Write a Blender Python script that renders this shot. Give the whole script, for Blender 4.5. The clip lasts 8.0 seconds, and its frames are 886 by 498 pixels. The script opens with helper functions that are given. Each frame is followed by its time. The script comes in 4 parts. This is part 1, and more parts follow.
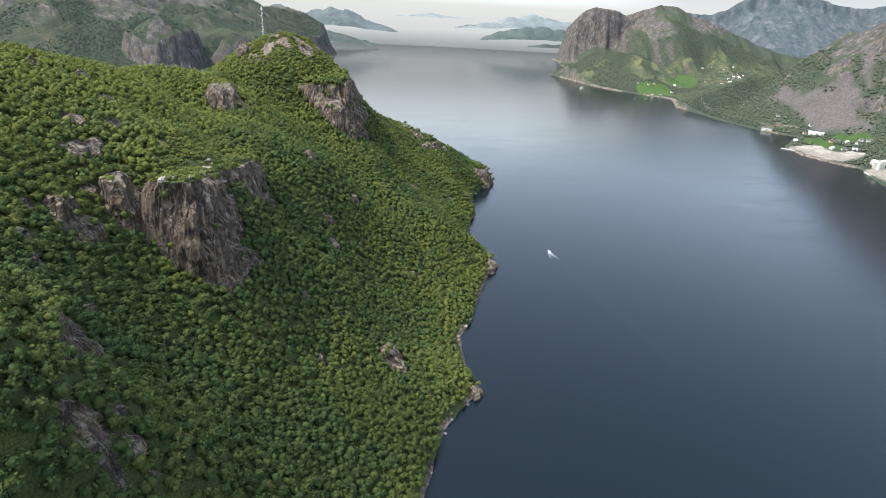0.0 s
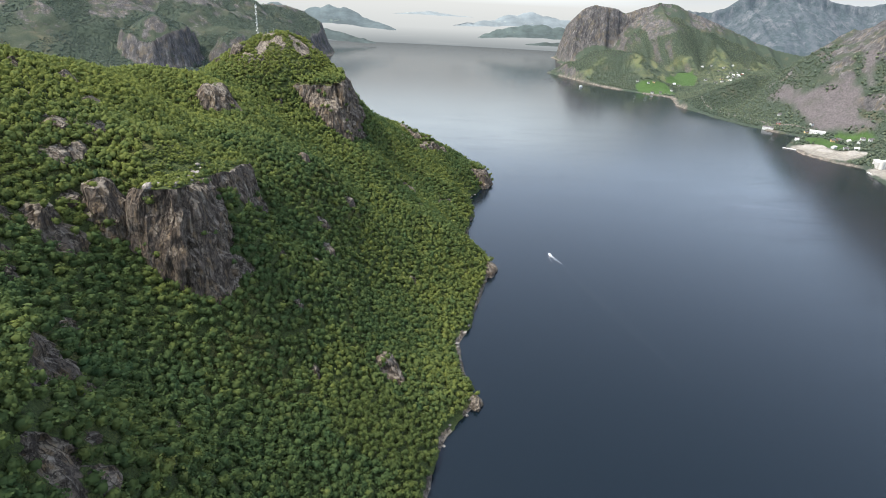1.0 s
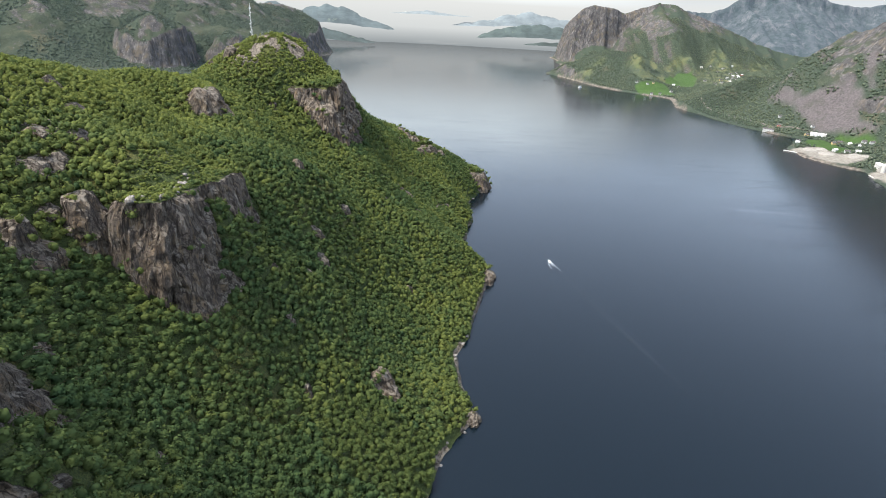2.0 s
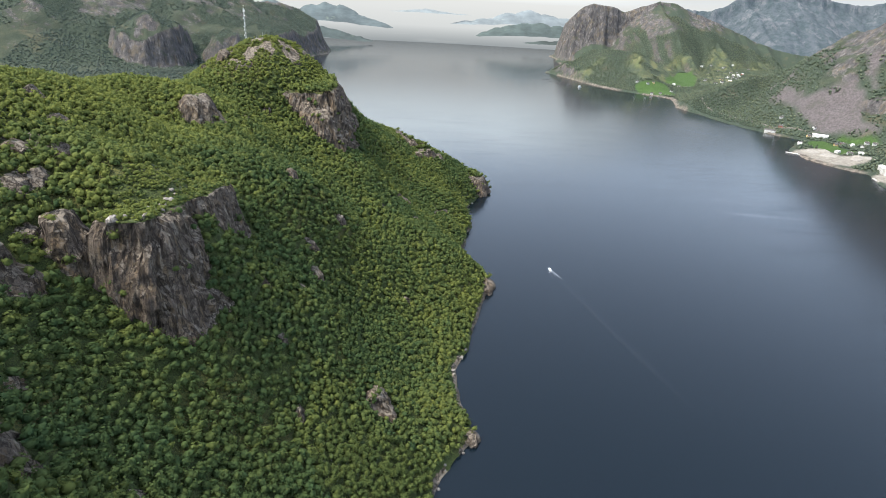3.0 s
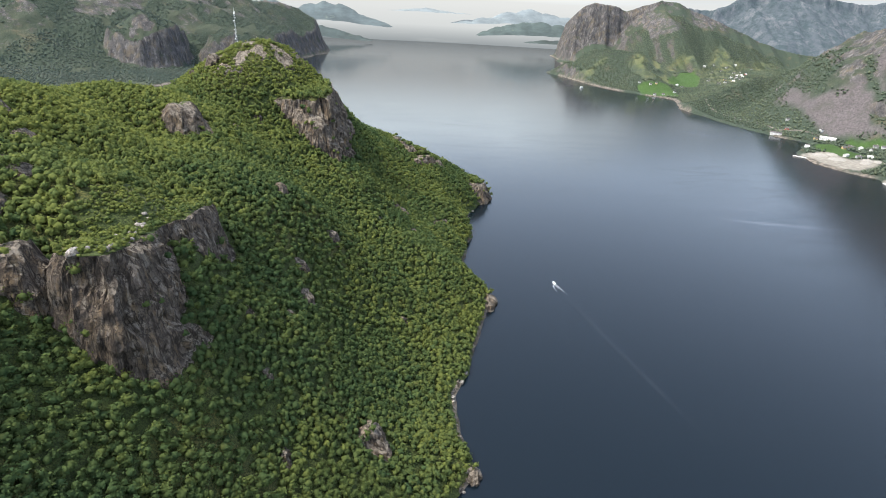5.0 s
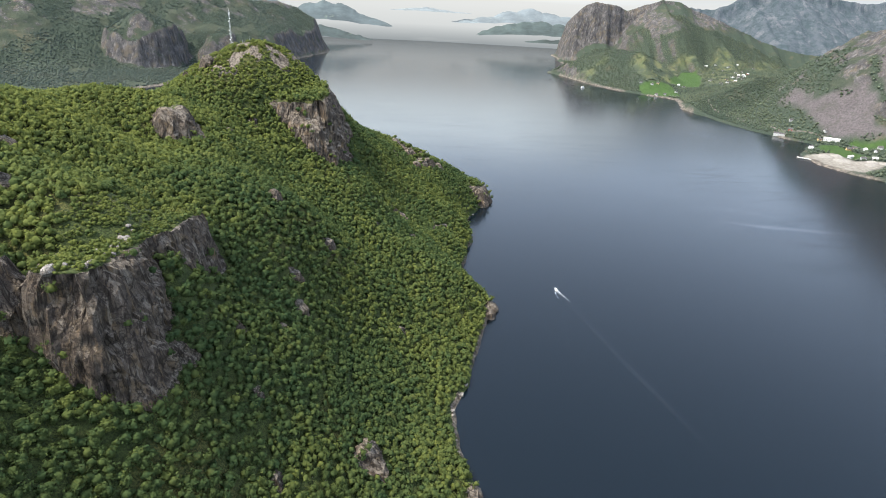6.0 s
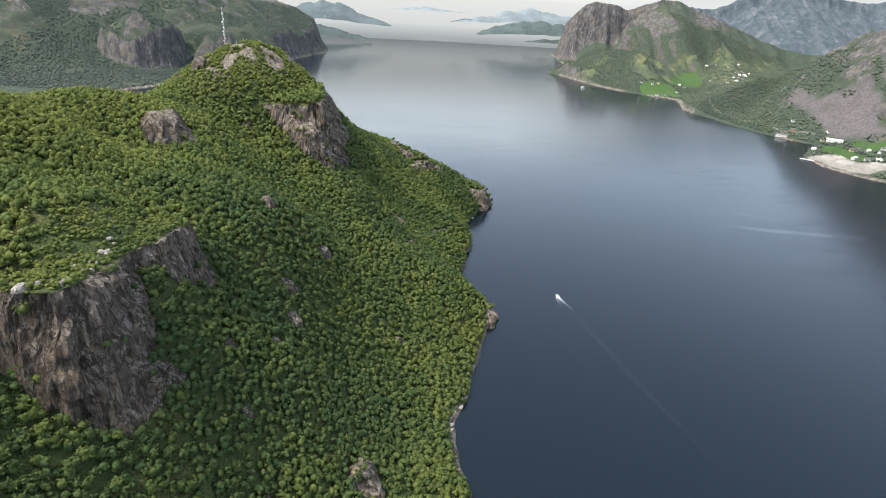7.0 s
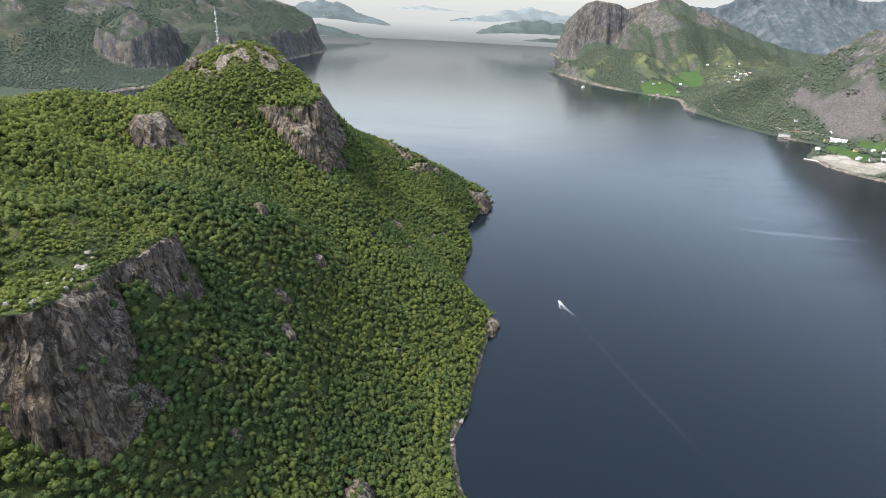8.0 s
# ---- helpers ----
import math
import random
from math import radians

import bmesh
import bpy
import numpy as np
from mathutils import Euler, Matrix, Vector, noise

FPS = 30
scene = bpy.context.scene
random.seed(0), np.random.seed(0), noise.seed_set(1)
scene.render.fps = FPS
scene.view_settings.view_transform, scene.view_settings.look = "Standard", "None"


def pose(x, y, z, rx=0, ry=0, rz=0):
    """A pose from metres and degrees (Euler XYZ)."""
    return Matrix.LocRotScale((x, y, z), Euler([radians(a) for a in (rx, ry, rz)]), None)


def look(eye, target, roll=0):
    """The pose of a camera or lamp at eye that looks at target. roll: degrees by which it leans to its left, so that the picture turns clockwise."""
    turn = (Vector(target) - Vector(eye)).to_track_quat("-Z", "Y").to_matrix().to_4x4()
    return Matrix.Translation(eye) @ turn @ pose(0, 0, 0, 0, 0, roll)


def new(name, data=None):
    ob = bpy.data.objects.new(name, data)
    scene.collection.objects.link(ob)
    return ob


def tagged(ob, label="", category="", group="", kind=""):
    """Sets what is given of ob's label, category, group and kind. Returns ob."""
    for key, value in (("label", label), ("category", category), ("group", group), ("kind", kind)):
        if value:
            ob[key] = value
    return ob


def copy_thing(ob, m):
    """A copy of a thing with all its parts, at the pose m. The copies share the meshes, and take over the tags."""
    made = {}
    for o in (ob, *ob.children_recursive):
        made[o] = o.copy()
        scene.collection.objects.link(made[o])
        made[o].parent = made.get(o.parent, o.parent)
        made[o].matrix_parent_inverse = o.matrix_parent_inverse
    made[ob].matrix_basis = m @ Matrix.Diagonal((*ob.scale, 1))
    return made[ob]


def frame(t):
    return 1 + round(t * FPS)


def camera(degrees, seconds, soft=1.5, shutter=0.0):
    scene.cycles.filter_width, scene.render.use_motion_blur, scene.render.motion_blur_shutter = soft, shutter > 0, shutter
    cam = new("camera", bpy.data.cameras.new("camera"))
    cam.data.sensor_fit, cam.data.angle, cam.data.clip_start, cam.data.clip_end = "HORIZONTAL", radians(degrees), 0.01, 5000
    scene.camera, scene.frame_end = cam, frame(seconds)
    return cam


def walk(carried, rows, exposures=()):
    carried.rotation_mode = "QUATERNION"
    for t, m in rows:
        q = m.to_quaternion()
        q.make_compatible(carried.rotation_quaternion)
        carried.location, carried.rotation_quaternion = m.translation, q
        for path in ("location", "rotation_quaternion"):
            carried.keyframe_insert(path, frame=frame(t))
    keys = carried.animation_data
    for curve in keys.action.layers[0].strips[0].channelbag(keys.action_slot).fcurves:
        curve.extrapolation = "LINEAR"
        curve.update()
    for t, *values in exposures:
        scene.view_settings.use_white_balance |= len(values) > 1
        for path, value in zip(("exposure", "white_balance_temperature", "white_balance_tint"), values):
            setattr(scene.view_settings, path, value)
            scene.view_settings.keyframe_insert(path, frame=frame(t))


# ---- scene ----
cam = camera(76.9, 8.0, 0.95)
EXPOSURE = 1.55
PATH = [
    (0, (1.486, 2.438, 312.559), (1.513, 4.272, 311.762), 2.9),
    (0.5, (1.582, 10.159, 312.366), (1.611, 11.992, 311.567), 2.9),
    (1, (1.814, 18.646, 312.645), (1.846, 20.478, 311.842), 2.9),
    (1.5, (2.122, 27.242, 314.212), (2.157, 29.072, 313.405), 2.9),
    (1.7, (2.143, 30.632, 314.7), (2.179, 32.462, 313.896), 3.0),
    (3, (3.029, 54.877, 322.161), (3.071, 56.704, 321.349), 3.1),
    (3.5, (3.226, 63.733, 323.748), (3.269, 65.56, 322.935), 3.1),
    (4, (3.464, 73.533, 325.239), (3.506, 75.36, 324.427), 3.1),
    (4.5, (3.404, 82.146, 325.683), (3.446, 83.972, 324.869), 3.1),
    (6, (4.478, 108.307, 327.314), (4.519, 110.131, 326.495), 3.1),
    (6.5, (4.752, 116.731, 327.617), (4.795, 118.555, 326.797), 3.0),
    (7, (5.101, 125.935, 327.973), (5.144, 127.759, 327.152), 3.1),
    (7.5, (5.21, 135.115, 328.072), (5.254, 136.937, 327.25), 3.1),
    (8, (5.53, 144.862, 327.617), (5.574, 146.684, 326.794), 3.0),
]
walk(cam, [(t, look(eye, target, roll)) for t, eye, target, roll in PATH], [(0.0, EXPOSURE, 6800, 10), (8.0, EXPOSURE, 6800, 10)])

# ---- world, sun, exposure ----
SUN_AZ, SUN_EL = radians(-108), radians(60)      # azimuth from +y towards +x; height over the horizon
world = bpy.data.worlds.new("sky")
scene.world = world
world.use_nodes = True
wn = world.node_tree.nodes
sky = wn.new("ShaderNodeTexSky")
sky.sky_type = "NISHITA"
sky.sun_disc = False
sky.sun_elevation = SUN_EL
sky.sun_rotation = SUN_AZ
sky.altitude = 100
sky.air_density, sky.dust_density, sky.ozone_density = 1.0, 1.4, 1.0
veil = wn.new("ShaderNodeHueSaturation")       # thin high cloud pales the sky
veil.inputs["Saturation"].default_value = 0.72
world.node_tree.links.new(sky.outputs[0], veil.inputs["Color"])
world.node_tree.links.new(veil.outputs[0], wn["Background"].inputs[0])
wn["Background"].inputs[1].default_value = 0.185
sun = new("sun", bpy.data.lights.new("sun", "SUN"))
sun.data.energy, sun.data.angle, sun.data.color = 2.6, radians(14.0), (1.0, 0.94, 0.83)
to_sun = Vector((math.sin(SUN_AZ) * math.cos(SUN_EL), math.cos(SUN_AZ) * math.cos(SUN_EL), math.sin(SUN_EL)))
sun.matrix_world = look(to_sun * 2000, (0, 0, 0))


# ---- number tools ----
def lattice(seed):
    return np.random.RandomState(seed).rand(64, 64)


TABLES = [lattice(k) for k in range(8)]


def value_noise(x, y, k=0):
    """Smooth noise of one size, -1 to 1, for arrays of x and y."""
    xi, yi = np.floor(x).astype(int), np.floor(y).astype(int)
    u, v = x - xi, y - yi
    u, v = u * u * (3 - 2 * u), v * v * (3 - 2 * v)
    t = TABLES[k % 8]
    a, b = t[xi % 64, yi % 64], t[(xi + 1) % 64, yi % 64]
    c, d = t[xi % 64, (yi + 1) % 64], t[(xi + 1) % 64, (yi + 1) % 64]
    return 2 * ((a * (1 - u) + b * u) * (1 - v) + (c * (1 - u) + d * u) * v) - 1


def fractal(x, y, size, octaves=4, k=0, gain=0.5):
    total, amp = np.zeros(np.shape(x)), 1.0
    for n in range(octaves):
        total = total + amp * value_noise(x / size + 17.3 * n, y / size + 9.1 * n, k + n)
        size, amp = size / 2.03, amp * gain
    return total


def smooth(lo, hi, v):
    t = np.clip((v - lo) / (hi - lo), 0, 1)
    return t * t * (3 - 2 * t)


def inside_distance(x, y, ring, sx=1.0, sy=1.0):
    """Distance to a closed ring in the plan, positive inside."""
    ring = np.array(ring, float) * (sx, sy)
    x, y = x * sx, y * sy
    best, inside = np.full(np.shape(x), 1e9), np.zeros(np.shape(x), bool)
    for (ax, ay), (bx, by) in zip(ring, np.roll(ring, -1, 0)):
        ux, uy = bx - ax, by - ay
        t = np.clip(((x - ax) * ux + (y - ay) * uy) / (ux * ux + uy * uy), 0, 1)
        best = np.minimum(best, np.hypot(x - ax - t * ux, y - ay - t * uy))
        inside ^= ((ay > y) != (by > y)) & (x < (bx - ax) * (y - ay) / (by - ay + 1e-12) + ax)
    return np.where(inside, best, -best)


def along_ridge(x, y, line, slope):
    """Height of a roof-shaped ridge over a line of (x, y, z), falling off at slope."""
    top = np.full(np.shape(x), -1e9)
    for (ax, ay, az), (bx, by, bz) in zip(line, line[1:]):
        ux, uy = bx - ax, by - ay
        t = np.clip(((x - ax) * ux + (y - ay) * uy) / (ux * ux + uy * uy), 0, 1)
        top = np.maximum(top, az + t * (bz - az) - slope * np.hypot(x - ax - t * ux, y - ay - t * uy))
    return top


def grid_mesh(name, xs, ys, zs, dx=0, dy=0):
    gx, gy = np.meshgrid(xs, ys)
    co = np.stack([gx + dx, gy + dy, zs], -1).reshape(-1, 3)
    nx, ny = len(xs), len(ys)
    i = np.arange(nx * ny).reshape(ny, nx)
    quads = np.stack([i[:-1, :-1], i[:-1, 1:], i[1:, 1:], i[1:, :-1]], -1).reshape(-1, 4)
    return raw_mesh(name, co, quads, True)


def raw_mesh(name, co, faces, smooth_faces=False):
    """A mesh from arrays of corners and of faces with one number of corners each."""
    me = bpy.data.meshes.new(name)
    n = faces.shape[1]
    me.vertices.add(len(co))
    me.vertices.foreach_set("co", np.asarray(co, np.float32).ravel())
    me.loops.add(faces.size)
    me.loops.foreach_set("vertex_index", faces.astype(np.int32).ravel())
    me.polygons.add(len(faces))
    me.polygons.foreach_set("loop_start", np.arange(0, faces.size, n, dtype=np.int32))
    me.polygons.foreach_set("use_smooth", np.full(len(faces), smooth_faces))
    me.update(calc_edges=True)
    return me


# ---- materials ----
def material(name, rough=0.9, spec=0.3):
    m = bpy.data.materials.new(name)
    m.use_nodes = True
    b = m.node_tree.nodes["Principled BSDF"]
    b.inputs["Roughness"].default_value = rough
    b.inputs["Specular IOR Level"].default_value = spec
    return m, m.node_tree.nodes, m.node_tree.links, b


def mix(nodes, links, fac, a, b):
    """A colour mix; each of fac, a, b is a socket or a value."""
    n = nodes.new("ShaderNodeMix")
    n.data_type = "RGBA"
    for socket, value in ((n.inputs[0], fac), (n.inputs[6], a), (n.inputs[7], b)):
        if isinstance(value, bpy.types.NodeSocket):
            links.new(value, socket)
        else:
            socket.default_value = (*value, 1) if isinstance(value, tuple) else value
    return n.outputs[2]


def noise_node(nodes, links, scale, detail=5, rough=0.6, stretch=None, coord="Object"):
    tc = nodes.new("ShaderNodeTexCoord")
    n = nodes.new("ShaderNodeTexNoise")
    n.inputs["Scale"].default_value = scale
    n.inputs["Detail"].default_value = detail
    n.inputs["Roughness"].default_value = rough
    if stretch:
        mp = nodes.new("ShaderNodeMapping")
        mp.inputs["Scale"].default_value = stretch
        links.new(tc.outputs[coord], mp.inputs["Vector"])
        links.new(mp.outputs[0], n.inputs["Vector"])
    else:
        links.new(tc.outputs[coord], n.inputs["Vector"])
    return n.outputs["Fac"]


def ramp(nodes, links, source, lo, hi):
    n = nodes.new("ShaderNodeMapRange")
    n.inputs["From Min"].default_value, n.inputs["From Max"].default_value = lo, hi
    links.new(source, n.inputs["Value"])
    return n.outputs["Result"]


def bump(nodes, links, height, strength, distance, b):
    n = nodes.new("ShaderNodeBump")
    n.inputs["Strength"].default_value, n.inputs["Distance"].default_value = strength, distance
    links.new(height, n.inputs["Height"])
    links.new(n.outputs[0], b.inputs["Normal"])


def up_part(nodes, links):
    g = nodes.new("ShaderNodeNewGeometry")
    s = nodes.new("ShaderNodeSeparateXYZ")
    links.new(g.outputs["Normal"], s.inputs[0])
    return s.outputs["Z"]


def attribute(nodes, name):
    a = nodes.new("ShaderNodeAttribute")
    a.attribute_name = name
    return a.outputs["Fac"]


def math_node(nodes, links, kind, a, b):
    m = nodes.new("ShaderNodeMath")
    m.operation = kind
    for socket, value in zip(m.inputs, (a, b)):
        if isinstance(value, bpy.types.NodeSocket):
            links.new(value, socket)
        else:
            socket.default_value = value
    return m.outputs[0]


def rock_colour(n, l, dark, light, pale, grain, seams=True):
    """Streaked, patched and cracked granite: the colour and the height of its grain."""
    streak = noise_node(n, l, 0.30 * grain, 9, 0.68, (1, 1, 0.16))
    patch = noise_node(n, l, 0.07 * grain, 6, 0.62)
    fine = noise_node(n, l, 1.6 * grain, 6, 0.7)
    c = mix(n, l, ramp(n, l, streak, 0.36, 0.66), dark, light)
    c = mix(n, l, ramp(n, l, patch, 0.50, 0.72), c, pale)
    c = mix(n, l, ramp(n, l, fine, 0.66, 0.30), c, tuple(v * 0.7 for v in dark))
    seam = math_node(n, l, "ABSOLUTE", math_node(n, l, "SUBTRACT", noise_node(n, l, 0.16 * grain, 4, 0.55, (1, 1, 0.22)), 0.5), 0.0)
    ledge = math_node(n, l, "ABSOLUTE", math_node(n, l, "SUBTRACT", noise_node(n, l, 0.13 * grain, 4, 0.6, (0.45, 0.45, 1.3)), 0.5), 0.0)
    crack = math_node(n, l, "MULTIPLY", ramp(n, l, seam, 0.0, 0.045), ramp(n, l, ledge, -0.010, 0.022))
    lichen = noise_node(n, l, 0.10 * grain, 7, 0.7, (1, 1, 0.6))
    c = mix(n, l, math_node(n, l, "MULTIPLY", ramp(n, l, lichen, 0.50, 0.66), 0.7), c, (light[0] * 1.05, light[1] * 0.88, light[2] * 0.58))
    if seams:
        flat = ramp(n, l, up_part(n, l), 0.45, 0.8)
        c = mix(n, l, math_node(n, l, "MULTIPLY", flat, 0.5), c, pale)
    stain = noise_node(n, l, 0.20 * grain, 5, 0.6, (1, 1, 0.05))
    c = mix(n, l, math_node(n, l, "MULTIPLY", ramp(n, l, stain, 0.52, 0.64), 0.7), c, tuple(v * 0.5 for v in dark))
    wash = noise_node(n, l, 0.26 * grain, 5, 0.6, (1, 1, 0.06))
    c = mix(n, l, math_node(n, l, "MULTIPLY", ramp(n, l, wash, 0.56, 0.68), 0.6), c, pale)
    if seams:
        c = mix(n, l, crack, tuple(v * 0.45 for v in dark), c)
    height = math_node(n, l, "ADD", streak, math_node(n, l, "MULTIPLY", fine, 0.35))
    return c, math_node(n, l, "ADD", height, math_node(n, l, "MULTIPLY", crack, 0.5)) if seams else height


def hillside_material():
    m, n, l, b = material("hillside ground", 0.92, 0.2)
    cover = mix(n, l, ramp(n, l, noise_node(n, l, 0.06, 6), 0.35, 0.65), (0.045, 0.066, 0.020), (0.085, 0.10, 0.028))
    cover = mix(n, l, ramp(n, l, noise_node(n, l, 0.5, 5), 0.62, 0.75), cover, (0.10, 0.075, 0.035))
    cover = mix(n, l, math_node(n, l, "MULTIPLY", attribute(n, "heath"), ramp(n, l, noise_node(n, l, 0.35, 6, 0.7), 0.3, 0.6)), cover, (0.115, 0.105, 0.034))
    cover = mix(n, l, ramp(n, l, noise_node(n, l, 1.1, 5, 0.7), 0.40, 0.62), (0.022, 0.034, 0.012), cover)
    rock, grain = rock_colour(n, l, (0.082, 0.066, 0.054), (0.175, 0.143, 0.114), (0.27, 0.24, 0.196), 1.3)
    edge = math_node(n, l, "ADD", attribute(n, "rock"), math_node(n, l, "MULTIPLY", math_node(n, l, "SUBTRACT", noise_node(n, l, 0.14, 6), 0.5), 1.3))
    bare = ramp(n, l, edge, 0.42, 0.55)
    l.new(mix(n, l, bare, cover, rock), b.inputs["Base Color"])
    bump(n, l, math_node(n, l, "ADD", math_node(n, l, "MULTIPLY", grain, bare), math_node(n, l, "MULTIPLY", noise_node(n, l, 0.9, 5, 0.7), 0.8)), 0.9, 1.6, b)
    return m


def far_material():
    """Woods, fields, scree, sand and bare rock of the far shores, each in its own zone."""
    m, n, l, b = material("far hillside", 0.93, 0.15)
    wood = mix(n, l, ramp(n, l, noise_node(n, l, 0.02, 8, 0.7), 0.35, 0.65), (0.030, 0.043, 0.031), (0.056, 0.064, 0.043))
    wood = mix(n, l, attribute(n, "canopy"), wood, (0.040, 0.055, 0.040))
    wood = mix(n, l, math_node(n, l, "MULTIPLY", ramp(n, l, noise_node(n, l, 0.075, 5, 0.75), 0.48, 0.60), 0.5), wood, (0.030, 0.044, 0.028))
    wood = mix(n, l, math_node(n, l, "MULTIPLY", ramp(n, l, noise_node(n, l, 0.011, 7, 0.7), 0.56, 0.66), 0.5), wood, (0.095, 0.082, 0.050))
    rock, grain = rock_colour(n, l, (0.048, 0.048, 0.051), (0.125, 0.120, 0.118), (0.225, 0.213, 0.203), 0.4, False)
    bare = math_node(n, l, "ADD", attribute(n, "rock"), math_node(n, l, "MULTIPLY", math_node(n, l, "SUBTRACT", noise_node(n, l, 0.016, 9, 0.74), 0.5), 3.2))
    c = mix(n, l, ramp(n, l, bare, 0.42, 0.62), wood, rock)
    scree = mix(n, l, ramp(n, l, noise_node(n, l, 0.18, 6, 0.75), 0.35, 0.65), (0.060, 0.054, 0.057), (0.128, 0.116, 0.116))
    scree = mix(n, l, math_node(n, l, "MULTIPLY", ramp(n, l, noise_node(n, l, 0.02, 7, 0.7, (1.0, 1.0, 0.4)), 0.52, 0.66), 0.6), scree, (0.060, 0.062, 0.052))
    c = mix(n, l, attribute(n, "scree"), c, scree)
    dry = mix(n, l, ramp(n, l, noise_node(n, l, 0.03, 5), 0.4, 0.6), (0.070, 0.088, 0.042), (0.112, 0.118, 0.060))
    c = mix(n, l, math_node(n, l, "MULTIPLY", attribute(n, "pasture"), ramp(n, l, noise_node(n, l, 0.018, 6, 0.65), 0.42, 0.56)), c, dry)
    grass = mix(n, l, ramp(n, l, noise_node(n, l, 0.05, 5), 0.35, 0.65), (0.036, 0.070, 0.020), (0.048, 0.090, 0.026))
    c = mix(n, l, attribute(n, "field"), c, grass)
    sand = mix(n, l, ramp(n, l, noise_node(n, l, 0.12, 6), 0.35, 0.65), (0.17, 0.158, 0.135), (0.27, 0.255, 0.225))
    c = mix(n, l, attribute(n, "sand"), c, sand)
    beach = mix(n, l, ramp(n, l, noise_node(n, l, 0.10, 5, 0.7), 0.4, 0.6), (0.07, 0.064, 0.056), (0.19, 0.165, 0.138))
    c = mix(n, l, attribute(n, "beach"), c, beach)
    l.new(c, b.inputs["Base Color"])
    bump(n, l, grain, 0.9, 7.0, b)
    return m


HILL, FAR_HILL = hillside_material(), far_material()

boulder_m, n, l, b = material("boulder granite", 0.9, 0.2)
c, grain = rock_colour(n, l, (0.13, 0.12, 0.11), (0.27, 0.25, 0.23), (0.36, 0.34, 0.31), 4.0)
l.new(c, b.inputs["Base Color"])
bump(n, l, grain, 0.6, 0.2, b)

water_m, n, l, b = material("fjord water", 0.10, 0.5)
b.inputs["IOR"].default_value = 1.33
b.inputs["Base Color"].default_value = (0.0025, 0.0060, 0.0095, 1)
swirl = noise_node(n, l, 0.004, 5, 0.55, (1.0, 3.0, 1.0))
ripple = noise_node(n, l, 0.45, 5, 0.65, (1.0, 1.6, 1.0))
l.new(ramp(n, l, swirl, 0.30, 0.75), b.inputs["Roughness"])
rough_range = b.inputs["Roughness"].links[0].from_node
rough_range.inputs["To Min"].default_value, rough_range.inputs["To Max"].default_value = 0.15, 0.20
# the breeze slackens towards the mouth of the fjord
where = n.new("ShaderNodeSeparateXYZ")
place_at = n.new("ShaderNodeTexCoord")
l.new(place_at.outputs["Object"], where.inputs[0])
breeze = math_node(n, l, "ADD", math_node(n, l, "MULTIPLY", ramp(n, l, where.outputs["Y"], 3600, 700), 0.3), 0.7)
lane = math_node(n, l, "ABSOLUTE", math_node(n, l, "SUBTRACT", noise_node(n, l, 0.0035, 3, 0.5, (0.35, 2.2, 1.0)), 0.47), 0.0)
wind_lane = math_node(n, l, "MULTIPLY", ramp(n, l, lane, 0.010, 0.0), 0.05)
l.new(math_node(n, l, "MULTIPLY", math_node(n, l, "ADD", rough_range.outputs[0], wind_lane), breeze), b.inputs["Roughness"])
bump(n, l, math_node(n, l, "MULTIPLY", ripple, breeze), 0.12, 0.35, b)


def leaf_material(name, dark, light):
    """Leaves that let a part of the light through."""
    m, n, l, b = material(name, 0.85, 0.1)
    info = n.new("ShaderNodeObjectInfo")
    fac = math_node(n, l, "ADD", attribute(n, "tone"), math_node(n, l, "MULTIPLY", info.outputs["Random"], 0.15))
    isl = n.new("ShaderNodeNewGeometry")
    fac = math_node(n, l, "ADD", fac, math_node(n, l, "MULTIPLY", math_node(n, l, "SUBTRACT", isl.outputs["Random Per Island"], 0.5), 0.12))
    fac = math_node(n, l, "ADD", fac, math_node(n, l, "MULTIPLY", math_node(n, l, "SUBTRACT", noise_node(n, l, 0.018, 4, 0.6), 0.5), 0.8))
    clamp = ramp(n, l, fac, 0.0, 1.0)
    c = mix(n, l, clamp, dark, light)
    cool = ramp(n, l, noise_node(n, l, 0.11, 3, 0.6), 0.52, 0.68)
    c = mix(n, l, math_node(n, l, "MULTIPLY", cool, 0.4), c, (dark[0] * 0.75, dark[1] * 1.0, dark[2] * 1.25))
    sere = ramp(n, l, noise_node(n, l, 0.07, 4, 0.65), 0.60, 0.72)
    c = mix(n, l, math_node(n, l, "MULTIPLY", sere, 0.5), c, (light[0] * 1.0, light[1] * 0.82, light[2] * 0.9))
    l.new(c, b.inputs["Base Color"])
    through_m = n.new("ShaderNodeBsdfTranslucent")
    l.new(c, through_m.inputs["Color"])
    blend = n.new("ShaderNodeMixShader")
    blend.inputs[0].default_value = 0.42
    l.new(b.outputs[0], blend.inputs[1])
    l.new(through_m.outputs[0], blend.inputs[2])
    l.new(blend.outputs[0], n["Material Output"].inputs["Surface"])
    return m


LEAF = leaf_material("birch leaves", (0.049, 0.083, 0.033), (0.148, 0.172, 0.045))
# leaves of the far shores: air haze put into a paler, bluer colour
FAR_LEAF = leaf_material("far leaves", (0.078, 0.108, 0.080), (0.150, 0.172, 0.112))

# same for the west mountain, its haze painted a little bluer
WEST_LEAF = leaf_material("hazy west leaves", (0.080, 0.106, 0.092), (0.145, 0.162, 0.130))

bark_m, n, l, b = material("birch bark", 0.85, 0.2)
l.new(mix(n, l, ramp(n, l, noise_node(n, l, 6, 5, 0.6, (1, 1, 0.3)), 0.4, 0.6), (0.10, 0.085, 0.07), (0.36, 0.33, 0.29)), b.inputs["Base Color"])


